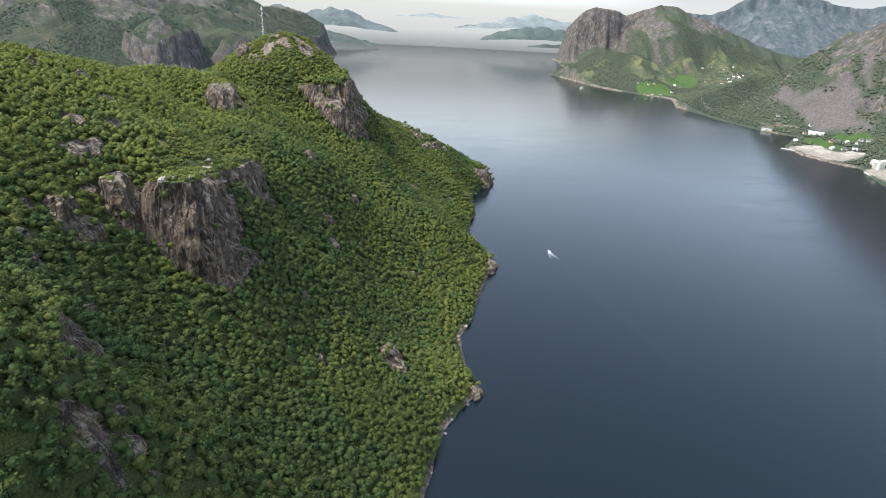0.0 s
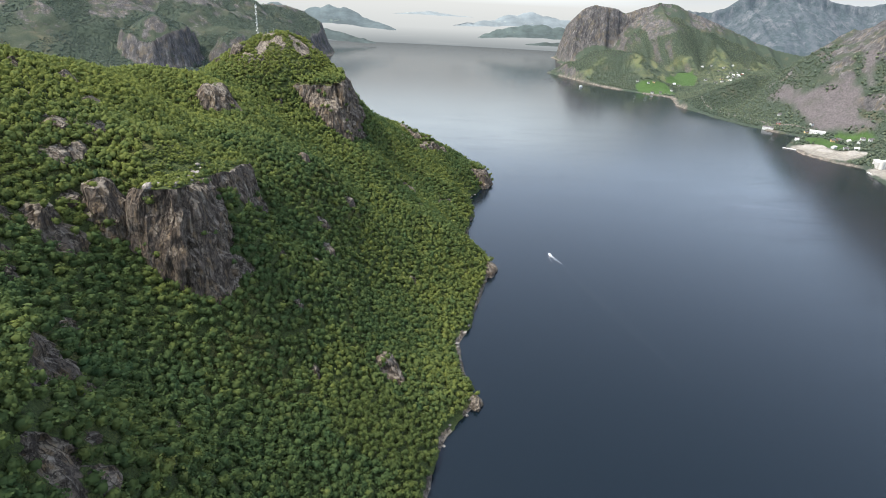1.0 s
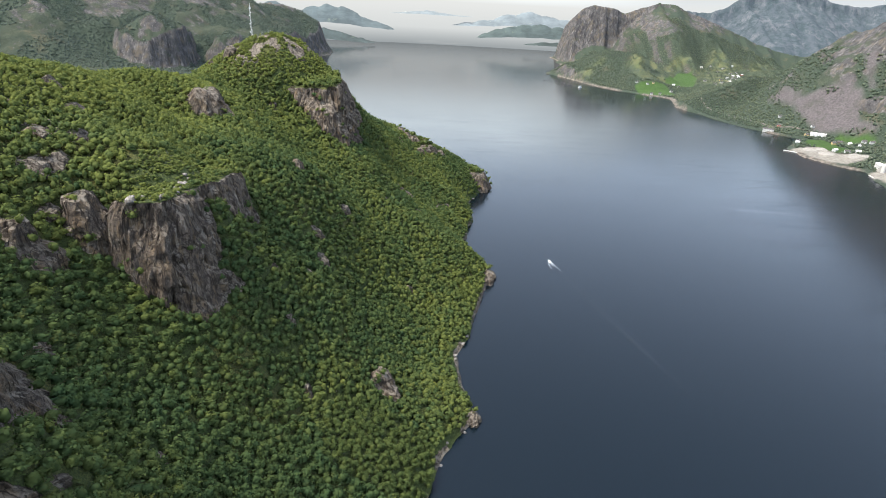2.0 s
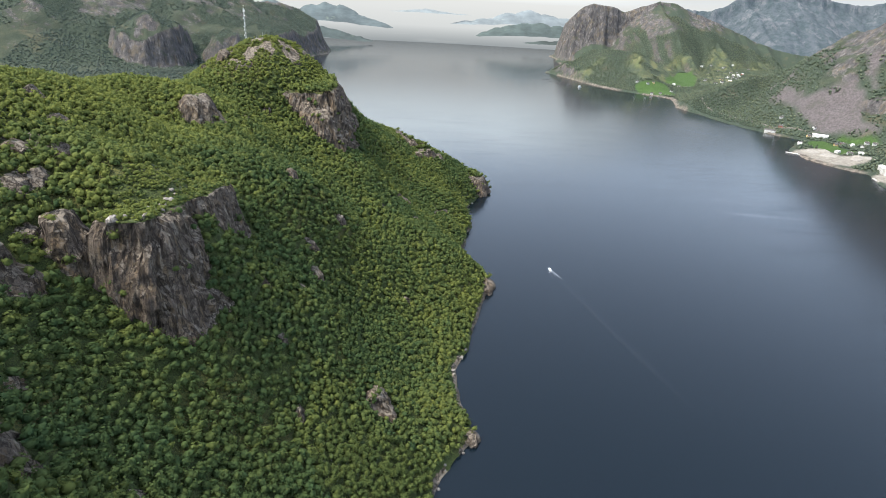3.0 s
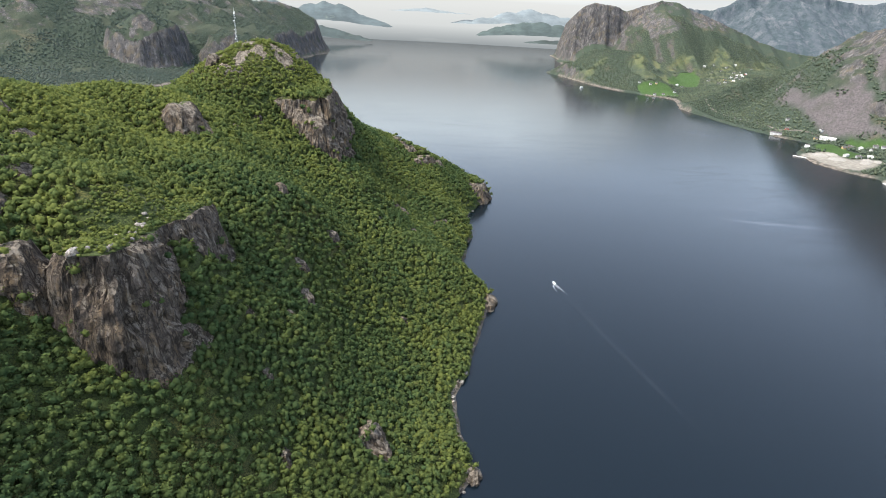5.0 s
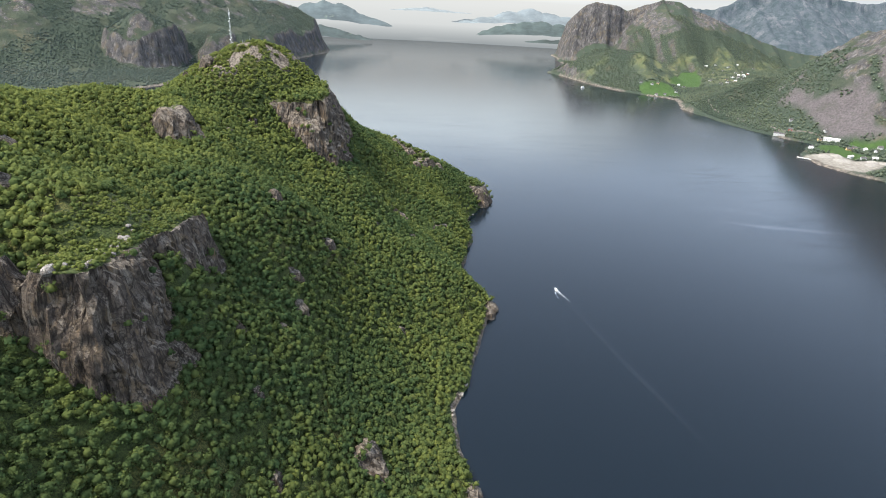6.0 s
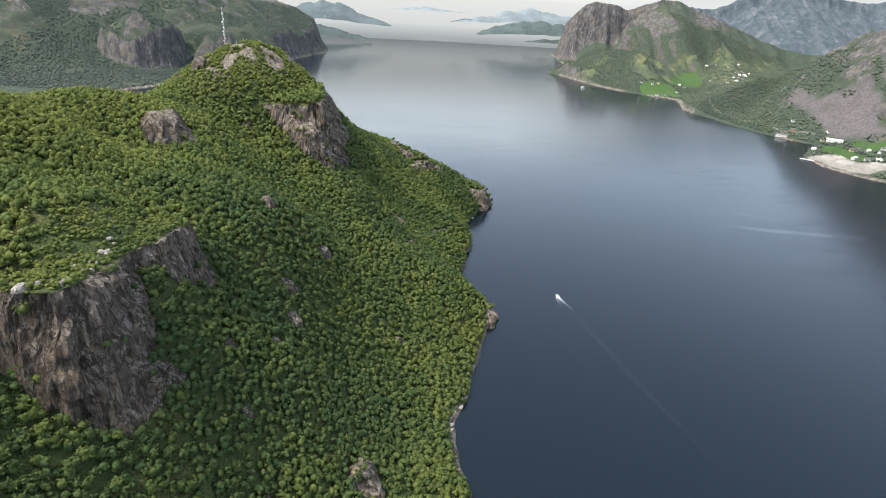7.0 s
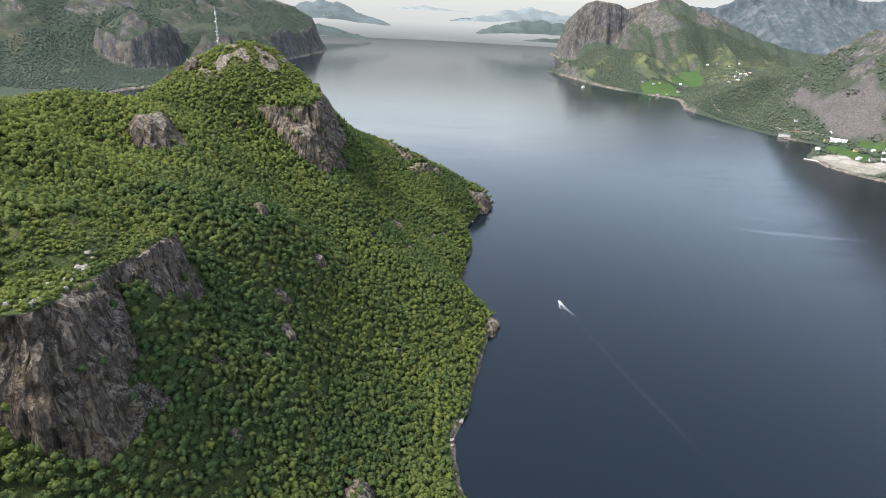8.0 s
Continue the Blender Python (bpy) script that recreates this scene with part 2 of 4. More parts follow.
def plain(name, colour, rough=0.6, metal=0.0, vary=0.12, size=0.6):
    """A painted or bare surface with a little soiling."""
    m, n, l, b = material(name, rough, 0.4)
    b.inputs["Metallic"].default_value = metal
    l.new(mix(n, l, ramp(n, l, noise_node(n, l, size, 5), 0.3, 0.7), tuple(v * (1 - vary) for v in colour), tuple(min(1, v * (1 + vary)) for v in colour)), b.inputs["Base Color"])
    return m


WHITE = plain("white painted wood", (0.46, 0.46, 0.45))
RED = plain("red painted wood", (0.28, 0.07, 0.05))
OCHRE = plain("ochre painted wood", (0.45, 0.33, 0.16))
GREY = plain("grey painted wood", (0.38, 0.38, 0.37))
ROOF_DARK = plain("dark roof tiles", (0.07, 0.065, 0.065), 0.8)
ROOF_PALE = plain("pale sheet roof", (0.58, 0.58, 0.56), 0.5)
STEEL = plain("galvanised steel", (0.55, 0.56, 0.57), 0.45, 0.6)
DRUM = plain("white antenna cover", (0.80, 0.80, 0.79), 0.5)
CONCRETE = plain("pale concrete", (0.42, 0.41, 0.38), 0.85)
PANE = plain("dark window glass", (0.03, 0.035, 0.04), 0.1)
GELCOAT = plain("white boat hull", (0.80, 0.80, 0.79), 0.3)
RUBBER = plain("black plastic", (0.03, 0.03, 0.032), 0.6)
FOAM = plain("white foam", (0.60, 0.62, 0.64), 0.9, 0.0, 0.2, 0.8)


# ---- the wooded shore ----
COAST = [(-60, 90), (-25, 200), (2, 289), (9, 326), (17, 364), (31, 383), (48, 405), (39, 428), (32, 457), (30, 495), (44, 527), (57, 593), (77, 657),
         (77, 684), (60, 720), (46, 748), (54, 830), (65, 871), (60, 920), (62, 960), (81, 1013), (108, 1054), (100, 1085), (50, 1130), (-30, 1220),
         (-120, 1380), (-300, 1500), (-560, 1300), (-700, 900), (-720, 200), (-600, -250), (-200, -300)]
# swell of the ground: one row every 100 m northwards from y 110, one column every 100 m eastwards from x -430
HILLS = np.array((
    (0.55, 0.81, 0.4, 1.86, 1.71, 0.6, 0.25),
    (0.28, 0.33, 0.51, 0.42, -0.55, 0.54, 0.27),
    (0.48, 0.53, 0.42, 0.1, 0.46, 0.59, 0.26),
    (0.5, 0.45, 0.37, 0.59, -0.03, -0.1, 0.19),
    (0.34, 0.48, 0.3, 0.51, 0, 0.02, 0.19),
    (0.2, 0.31, 0.69, 0.12, 0.28, 0.21, 0.19),
    (0.46, 0.34, 0.18, 0.24, 0.32, 0.37, 0.27),
    (-0.05, 0.26, 0.63, 0.71, -0.13, 0.43, 0.39),
    (0.14, 0.46, 0.54, 0.57, -0.16, 0.64, 0.36),
    (0.4, -0.07, 0.15, 0.2, 0.56, 0.66, 0.31),
    (0.1, 0.15, 0.39, 0.28, -0.16, -0.12, 0.23),
    (0.12, 0.03, 0.21, 0.5, 0.31, 0.18, 0.23),
    (0.19, 0.07, 0.14, 0.26, 0.26, 0.24, 0.24)))
# knolls and hollows: x, y and strength
KNOLLS = [(-135, 535, 0.16), (-100, 580, 0.28), (-75, 735, 0.13), (-67, 634, -0.11), (-228, 560, -0.12), (-85, 371, -0.16), (-60, 412, 0.00), (-238, 489, 0.02), (-95, 475, 0.09), (5, 530, -0.11), (-140, 220, -0.14), (-165, 400, 0.28), (-125, 450, -0.04), (-200, 300, 0.08), (-105, 388, 0.20), (-130, 342, 0.10), (-132, 432, -0.08), (-175, 310, -0.11), (-185, 742, -0.16), (-150, 730, 0.05), (-262, 592, -0.16), (-225, 475, -0.10)]

# crags: ring in the plan, height at its first corner, fall of the top to the east and north, steepness, stretch east and north, bald on top
CRAGS = [
    ([(-152, 344), (-134, 352), (-123, 363), (-120, 372), (-147, 374)], 166, -0.85, 0.0, 2.6, 1.0, 1.0, 1),
    ([(-177, 334), (-159, 335), (-153, 347), (-154, 362), (-151, 372), (-156, 398), (-150, 415), (-149, 458), (-160, 470), (-195, 450), (-193, 385), (-184, 350)], 205, 0.0, -0.12, 2.8, 1.0, 2.4, 0),
    ([(-207, 337), (-199, 331), (-194, 340), (-201, 351)], 210, 0.0, 0.0, 3.0, 1.0, 1.8, 1),
    ([(-226, 300), (-209, 293), (-207, 308), (-228, 325)], 206, 0.0, 0.0, 2.4, 1.0, 1.3, 1),
    ([(-133, 165), (-134, 176), (-150, 203), (-163, 216), (-190, 225), (-230, 200), (-160, 130)], 188, -0.2, 0.0, 2.4, 1.0, 1.0, 0),
    ([(-198, 776), (-182, 769), (-168, 765), (-152, 764), (-140, 765), (-131, 773), (-128, 790), (-136, 845), (-180, 850)], 211, 0.03, 0.12, 2.8, 1.0, 1.2, 0),
    ([(-142, 770), (-132, 780), (-121, 793), (-124, 840), (-146, 845)], 209, -1.15, 0.0, 2.8, 1.0, 1.2, 0),
    ([(-162, 757), (-148, 748), (-136, 744), (-126, 750), (-128, 766), (-160, 770)], 195, -0.25, 0.9, 2.5, 1.0, 1.0, 1),
    ([(-247, 618), (-241, 608), (-231, 606), (-221, 612), (-215, 621), (-229, 640), (-241, 634)], 230.0, -0.45, 0.10, 2.1, 1.0, 1.0, 1),
    ([(-34, 985), (-12, 980), (2, 1004), (-20, 1030)], 94, -0.2, 0.0, 2.2, 1.0, 1.0, 1),
    ([(46, 1030), (86, 1028), (99, 1050), (70, 1075)], 38, -0.12, 0.0, 2.6, 1.0, 1.0, 1),
    ([(-18, 808), (8, 812), (30, 848), (15, 872)], 48, -0.34, 0.0, 2.6, 1.0, 1.0, 1),
    ([(-44, 396), (-38, 386), (-28, 393), (-33, 408)], 52, 0.0, 0.0, 1.8, 1.0, 1.0, 1),
    ([(-276, 396), (-263, 381), (-242, 384), (-233, 400), (-250, 422)], 238, -0.3, 0.0, 1.6, 1.0, 1.0, 1),
    ([(-254, 352), (-241, 343), (-226, 355), (-236, 378)], 225, -0.2, 0.0, 1.7, 1.0, 1.0, 1),
    ([(68, 655), (75, 652), (78, 672), (70, 676)], 14, 0.0, 0.0, 2.2, 1.0, 1.0, 1),
    ([(34, 402), (44, 400), (46, 408), (36, 414)], 9, 0.0, 0.0, 2.0, 1.0, 1.0, 1),
]

# small outcrops on the wooded slope: x, y, half width, height
OUTCROPS = [(-94, 485, 6, 5), (-18, 730, 7, 6), (-134, 563, 4, 4), (-99, 384, 4, 5), (-19, 562, 2.5, 3), (-90, 571, 4, 4), (-107, 508, 5, 5), (-124, 236, 5, 5), (-80, 348, 3.5, 4),
            (-175, 250, 5, 5), (-60, 690, 4, 4), (-150, 600, 4, 4), (-210, 690, 5, 4), (-115, 410, 4, 5), (-100, 450, 3, 4), (-70, 590, 3, 3), (-48, 1010, 6, 6), (-60, 965, 5, 5), (-35, 1000, 6, 7), (12, 1015, 6, 6), (-205, 745, 5, 5), (-268, 800, 5, 4), (-290, 790, 4, 4), (-59, 1014, 8, 7), (-36, 1000, 8, 7), (-15, 1009, 9, 8), (11, 1010, 7, 7), (-25, 968, 6, 6), (-48, 783, 9, 8), (-34, 781, 7, 7),
            (-208, 262, 4, 4), (-196, 251, 4, 4), (-165, 207, 3, 4), (-148, 189, 3, 4), (-137, 176, 3.5, 4), (-123, 154, 5, 5), (-118, 152, 5, 5), (-118, 174, 4, 5), (-112, 163, 5, 5), (-289, 471, 5, 3), (-263, 448, 6, 4), (-232, 400, 7, 5), (-249, 384, 6, 4), (-230, 371, 6, 5), (-311, 447, 4, 2.5), (-278, 404, 4, 2.5), (-204, 305, 6, 6), (-215, 333, 5, 5), (-225, 290, 5, 4)]


def shore_base(x, y):
    d = inside_distance(x, y, COAST) + 2.5 * fractal(x, y, 30, 4, 1)
    swell = np.zeros(np.shape(x))
    for j in range(HILLS.shape[0]):
        for i in range(HILLS.shape[1]):
            swell += HILLS[j, i] * np.exp(-((x + 430 - 100 * i) ** 2 + (y - 110 - 100 * j) ** 2) / (2 * 78.0 ** 2))
    for kx, ky, strength in KNOLLS:
        swell += strength * np.exp(-((x - kx) ** 2 + (y - ky) ** 2) / (2 * 34.0 ** 2))
    land = d / (1 + d / 300) * np.maximum(swell, 0.15)
    return np.where(d > 0, land + 2.5 * smooth(0, 4, d), d * 0.6)


for ox, oy, half, tall in OUTCROPS:
    ring = [(ox + half * math.cos(1.0472 * k) * (1.0 + 0.3 * math.sin(5 * k + ox)), oy + half * math.sin(1.0472 * k) * (1.3 + 0.3 * math.cos(3 * k + oy))) for k in range(6)]
    CRAGS.append((ring, float(shore_base(np.array([ring[0][0]]), np.array([float(oy)]))[0]) + tall + 3.0, -0.5, 0.0, 2.4, 1.0, 1.0, 1))


def shore_height(x, y):
    """Height of the wooded shore, and how far each place belongs to a crag."""
    z = shore_base(x, y)
    rough = 4.2 * fractal(x, y, 70, 5, 2)
    z = z + rough * smooth(5, 60, z)
    craggy = np.zeros(np.shape(x))
    wx, wy = x + 2.0 * fractal(x, y, 16, 4, 3), y + 2.0 * fractal(x, y, 16, 4, 5)
    for ring, top, ex, ny, steep, sx, sy, bald in CRAGS:
        d = inside_distance(wx, wy, ring, sx, sy)
        cap = top + ex * (x - ring[0][0]) + ny * (y - ring[0][1]) + 1.5 * fractal(x, y, 12, 3, 4)
        block = cap + np.minimum(d, 0) * steep - 0.25 * np.clip(6 - d, 0, 6) - bald * 0.05 * np.clip(8 - np.maximum(d, 0), 0, 8) ** 2
        craggy = np.maximum(craggy, (block > z) * (bald + (1 - bald) * smooth(3, -1, d)))
        z = np.maximum(z, block)
    return z, craggy


xs = np.concatenate([np.arange(-740, -340, 12.0), np.arange(-340, -215, 2.5), np.arange(-215, -100, 1.25), np.arange(-100, 130, 2.5)])
ys = np.concatenate([np.arange(-320, 100, 10.0), np.arange(100, 318, 2.5), np.arange(318, 346, 0.7), np.arange(346, 480, 1.4), np.arange(480, 1130, 2.5),
                     np.arange(1130, 1560, 10.0)])
gx, gy = np.meshgrid(xs, ys)
gz, craggy = shore_height(gx, gy)
slope_y, slope_x = np.gradient(gz, ys, xs)
fall = np.hypot(slope_x, slope_y)
# ledges and columns: the steep rock is pushed out and in along its own facing
u = 0.8 * gx + 0.6 * gy
def blocks(u, z, wide, tall, k):
    """Broken faces of rock: each column and storey of stone stands out by its own amount, -1 to 1."""
    table = TABLES[k]
    m = table.shape[0]
    i = np.floor(u / wide + 0.5 * fractal(u, 0.2 * z, 3 * wide, 3, k)).astype(int) % m
    j = np.floor(z / tall + 5 * table[i, 3] + 0.3 * fractal(u, z, wide, 2, k)).astype(int) % m
    return 2 * table[i, j] - 1


shove = craggy * smooth(0.7, 1.8, fall) * (2.9 * blocks(u, gz, 12, 34, 1) + 1.2 * blocks(u, gz, 4.5, 13, 3) + 2.6 * fractal(u, 0.16 * gz, 12, 4, 6) + 1.3 * fractal(u, 0.7 * gz, 5, 4, 7) - 2.2 * smooth(0.16, 0.0, np.abs(fractal(u, 0.1 * gz, 17, 2, 5))))
shore_rock = np.clip(craggy * smooth(0.35, 0.9, fall + craggy * 0.3) + 0.9 * smooth(0.22, 0.36, fractal(gx, gy, 17, 4, 6)) * smooth(226, 240, gz) * (gy > 700)
                     + 0.9 * smooth(3.4, 1.6, np.abs(gz - 1.4)) * smooth(-0.35, 0.2, fractal(gx, gy, 24, 3, 4)), 0, 1)
heath = smooth(0.0, 0.5, fractal(gx, gy, 40, 4, 5) + 0.6 * smooth(190, 250, gz) - 0.2)
shore = tagged(new("ground", grid_mesh("ground", xs, ys, gz, -shove * slope_x / (fall + 0.01), -shove * slope_y / (fall + 0.01))),
               "steep wooded fjord shore with bare grey granite crags", "hillside", kind="structure")
shore.data.materials.append(HILL)
# the bare rock breaks along flat faces
quad_rock = (shore_rock[:-1, :-1] + shore_rock[1:, :-1] + shore_rock[:-1, 1:] + shore_rock[1:, 1:]).ravel() / 4
shore.data.polygons.foreach_set("use_smooth", quad_rock < 0.45)


def store(me, **values):
    """Writes one number a corner under each name, for the materials."""
    for name, v in values.items():
        me.attributes.new(name, "FLOAT", "POINT").data.foreach_set("value", np.asarray(v, np.float32).ravel())


store(shore.data, rock=shore_rock, heath=heath)

# ---- water ----
bm = bmesh.new()
bmesh.ops.create_grid(bm, x_segments=4, y_segments=4, size=9000)
me = bpy.data.meshes.new("water")
bm.to_mesh(me)
bm.free()
tagged(new("water", me), "calm dark blue fjord water with fine ripples", "water", kind="structure")
me.materials.append(water_m)

# ---- far shores ----
EAST_COAST = [(1100, 700), (990, 1050), (970, 1170), (1009, 1314), (970, 1361), (945, 1440), (955, 1528), (1010, 1600), (1076, 1674), (1013, 1767), (948, 1942),
              (894, 2184), (965, 2405), (852, 2498), (741, 2639), (696, 2783), (566, 3150), (640, 3240), (760, 3560), (748, 3872), (790, 3960), (770, 4238), (1200, 4900), (3600, 4900), (3600, 700)]
EAST_RIDGES = [
    ([(2500, 1150, 900), (1800, 1600, 640), (1420, 1880, 362), (1398, 2000, 312), (1405, 2100, 278), (1415, 2200, 240), (1434, 2300, 205), (1450, 2400, 165), (1460, 2500, 128), (1440, 2620, 75)], 1.0),
    ([(620, 3060, 60), (740, 3000, 100), (820, 2980, 128), (887, 2950, 150), (940, 2880, 132), (930, 2720, 80)], 0.50),
    ([(960, 2150, 35), (1200, 2330, 95), (1460, 2500, 120)], 0.42),
]
# the dome and the long hill behind the valley: its skyline (x, z), the line on which it stands and how deep its cliff drops
DOME_SKYLINE = [(795, -60), (806, 60), (814, 116), (825, 220), (851, 298), (900, 333), (951, 352), (1079, 342), (1156, 319), (1242, 343), (1361, 381), (1470, 380), (1570, 338), (1668, 309), (1847, 250), (2053, 174),
                (2294, 115), (2700, 90)]
DOME_CLIFF = [(800, 250), (1080, 225), (1150, 110), (1260, 25), (1500, 10)]
WEST_COAST = [(-2900, 1000), (-1900, 1300), (-1500, 1500), (-1250, 1680), (-1060, 1900), (-880, 2350), (-780, 2950), (-668, 3600), (-690, 3790), (-800, 3960), (-960, 4400), (-1200, 4700), (-3400, 3400)]
WEST_RIDGES = [
    ([(-2600, 2100, 400), (-1756, 2600, 330), (-1468, 2900, 320), (-1080, 3350, 300), (-870, 3760, 225), (-790, 3840, 185)], 0.55),
    ([(-900, 3100, 150), (-840, 3500, 190)], 2.0),
    ([(-1300, 4100, 200), (-1100, 4300, 120)], 0.6),
]
# cliffs of the west shore: ring in the plan, height of the brink, steepness
WEST_CLIFFS = [
    ([(-1285, 2500), (-1250, 2440), (-1180, 2420), (-1120, 2430), (-1085, 2480), (-1070, 2560), (-1110, 2700), (-1280, 2700)], 150, 3.0),
    ([(-1640, 2470), (-1580, 2430), (-1500, 2470), (-1470, 2540), (-1500, 2650), (-1650, 2650)], 100, 1.5),
    ([(-1420, 2480), (-1370, 2440), (-1330, 2470), (-1330, 2560), (-1420, 2580)], 84, 1.8),
    ([(-1000, 2660), (-960, 2630), (-920, 2680), (-910, 2760), (-980, 2800)], 118, 2.2),
]
EAST_FIELDS = [
    [(871, 2612), (1024, 2663), (1028, 2599), (1004, 2451), (918, 2459), (861, 2502)],
    [(1029, 2679), (1301, 3219), (1361, 3186), (1316, 3006), (1173, 2695), (1095, 2676)],
    [(1028, 1595), (1082, 1661), (1122, 1648), (1114, 1564), (1123, 1512), (1055, 1477), (1039, 1543)],
    [(1147, 1651), (1169, 1652), (1218, 1581), (1206, 1558), (1164, 1593)],
]
EAST_PASTURES = [
    [(892, 2845), (939, 2862), (1302, 3372), (1344, 3306), (1430, 3293), (1321, 3259), (1034, 2695), (908, 2631), (890, 2751)],
    [(1366, 3234), (1549, 3477), (1512, 3412), (1364, 3181)],
    [(1877, 3591), (2056, 3704), (1974, 3495), (1826, 3449)],
    [(672, 2917), (751, 2936), (797, 2912), (766, 2876), (699, 2784)],
]
EAST_VILLAGE = [[(1395, 3235), (1620, 3560), (1845, 3605), (1640, 3160), (1500, 2960), (1300, 2760), (1203, 2717)]]
EAST_SAND = [[(950, 1514), (1007, 1541), (1044, 1550), (1050, 1470), (1122, 1466), (1088, 1409), (1009, 1367), (971, 1380), (955, 1433)],
             [(990, 1270), (1060, 1330), (1110, 1290), (1060, 1200), (990, 1190)]]
EAST_SCREE = [[(1134, 1994), (1174, 2016), (1158, 1842), (1192, 1812), (1227, 1815), (1260, 1803), (1257, 1736), (1215, 1608), (1187, 1635), (1144, 1675), (1131, 1711), (1115, 1800)],
              [(1295, 1830), (1325, 1833), (1282, 1723), (1262, 1717)]]


EAST_STONY = [[(1330, 1500), (1350, 1800), (1375, 1960), (1400, 2100), (1420, 2250), (1540, 2330), (2400, 1700), (2400, 1100), (1330, 1100)], [(800, 3780), (1150, 3760), (1260, 3840), (1300, 4200), (800, 4200)]]
EAST_WOODS, WEST_WOODS = (180, 0.95, 285, EAST_STONY), (130, 0.46, 380)     # size of the stands, how much of the land they take, upper limit


def crest_height(x, y, skyline, cliff, line, k):
    """Height of a long hill under a given skyline: a cliff or a slope in front, a gentle fall behind."""
    top = np.interp(x, *zip(*skyline)) + 5 * fractal(x, y, 90, 4, k)
    drop = np.interp(x, *zip(*cliff))
    front = line - y + 30 * fractal(x, 0.15 * y, 130, 4, k + 1, 0.6)
    gully = 1 + 0.22 * fractal(x, 0.25 * y, 150, 4, k + 2)
    wall = np.minimum(3.0 * np.maximum(front, 0), drop)
    return top - wall - 0.58 * gully * np.maximum(front - wall / 3.0, 0) - 0.25 * np.maximum(-front, 0)


def land_height(x, y, coast, ridges, k, rise=0.035, cliffs=(), skyline=()):
    wx, wy = x + 30 * fractal(x, y, 260, 4, k), y + 30 * fractal(x, y, 260, 4, k + 1)
    d = inside_distance(x, y, coast) + 8 * fractal(x, y, 70, 3, k + 3)
    z = 4 + rise * np.clip(d, 0, 900) + 3 * fractal(x, y, 200, 3, k) * smooth(60, 300, d)
    for line, slope in ridges:
        top = along_ridge(wx, wy, line, slope)
        z = np.where(top > z - 20, np.maximum(z, top) + 5 * np.exp(-((top - z) / 12) ** 2), z)
    for ring, brink, steep in cliffs:
        inside = inside_distance(wx, wy, ring) + 14 * fractal(x, y, 110, 4, k, 0.6) + 9 * fractal(x + 0.4 * y, 0.1 * y, 34, 3, k, 0.6)
        z = np.maximum(z, brink + 16 * fractal(x, y, 170, 3, k + 1) + 0.34 * np.clip(inside, 0, 260) + np.minimum(inside, 0) * steep)
    high = smooth(20, 120, z)
    z = z + 17 * fractal(x, y, 150, 6, k + 2, 0.55) * high
    # bands of cliff
    band = smooth(-0.1, 0.4, fractal(x, y, 420, 2, k + 4)) * high
    z = z + band * 34 * (smooth(85, 125, z) - smooth(40, 190, z))
    if skyline:
        z = np.maximum(z, crest_height(x, y, *skyline, k))
    return np.where(d > 0, np.minimum(z, 1.5 + d * 1.0 + 0.02 * d * d), d * 0.5), d


def east_height(x, y):
    return land_height(x, y, EAST_COAST, EAST_RIDGES, 1, skyline=(DOME_SKYLINE, DOME_CLIFF, 3870))


def west_height(x, y):
    return land_height(x, y, WEST_COAST, WEST_RIDGES, 3, 0.06, WEST_CLIFFS)


def zone(x, y, rings, soft):
    m = np.zeros(np.shape(x))
    for ring in rings:
        m = np.maximum(m, smooth(-soft, soft, inside_distance(x, y, ring) + soft * fractal(x, y, 6 * soft, 3, 2)))
    return m


def canopy(x, y, z, size, bias, top, stony=()):
    """Above 0 where woods grow."""
    return fractal(x, y, size, 4, 5) + bias + 0.4 * smooth(100, 50, z) - smooth(170, top, z) - (1.0 * zone(x, y, stony, 60) if stony else 0)


def far_land(name, label, height, xs, ys, barren, woods, zones):
    gx, gy = np.meshgrid(xs, ys)
    z, d = height(gx, gy)
    sy, sx = np.gradient(z, ys, xs)
    fall = np.hypot(sx, sy)
    ob = tagged(new(name, grid_mesh(name, xs, ys, z)), label, "hillside", kind="structure")
    ob.data.materials.append(FAR_HILL)
    rock = np.clip(0.9 * smooth(0.9, 1.6, fall) + 0.44 * smooth(100, 270, z) + smooth(3.5, 1.5, z) * smooth(30, 10, d) - 0.1 + barren, 0, 1)
    open_slope = smooth(0.1, -0.2, canopy(gx, gy, z, *woods)) * smooth(40, 90, z)
    rock = np.clip(rock + 0.26 * open_slope, 0, 1)
    store(ob.data, beach=smooth(9, 5, z) * smooth(14, 7, d) * smooth(-0.15, 0.15, fractal(gx, gy, 120, 3, 2)), rock=rock * (1 - 0.6 * smooth(-0.1, 0.3, canopy(gx, gy, z, *woods)) * smooth(1.3, 0.9, fall)), canopy=smooth(-0.1, 0.2, canopy(gx, gy, z, *woods)) * smooth(1.5, 1.0, fall), **{name: zone(gx, gy, rings, soft) for name, rings, soft in zones})
    return ob


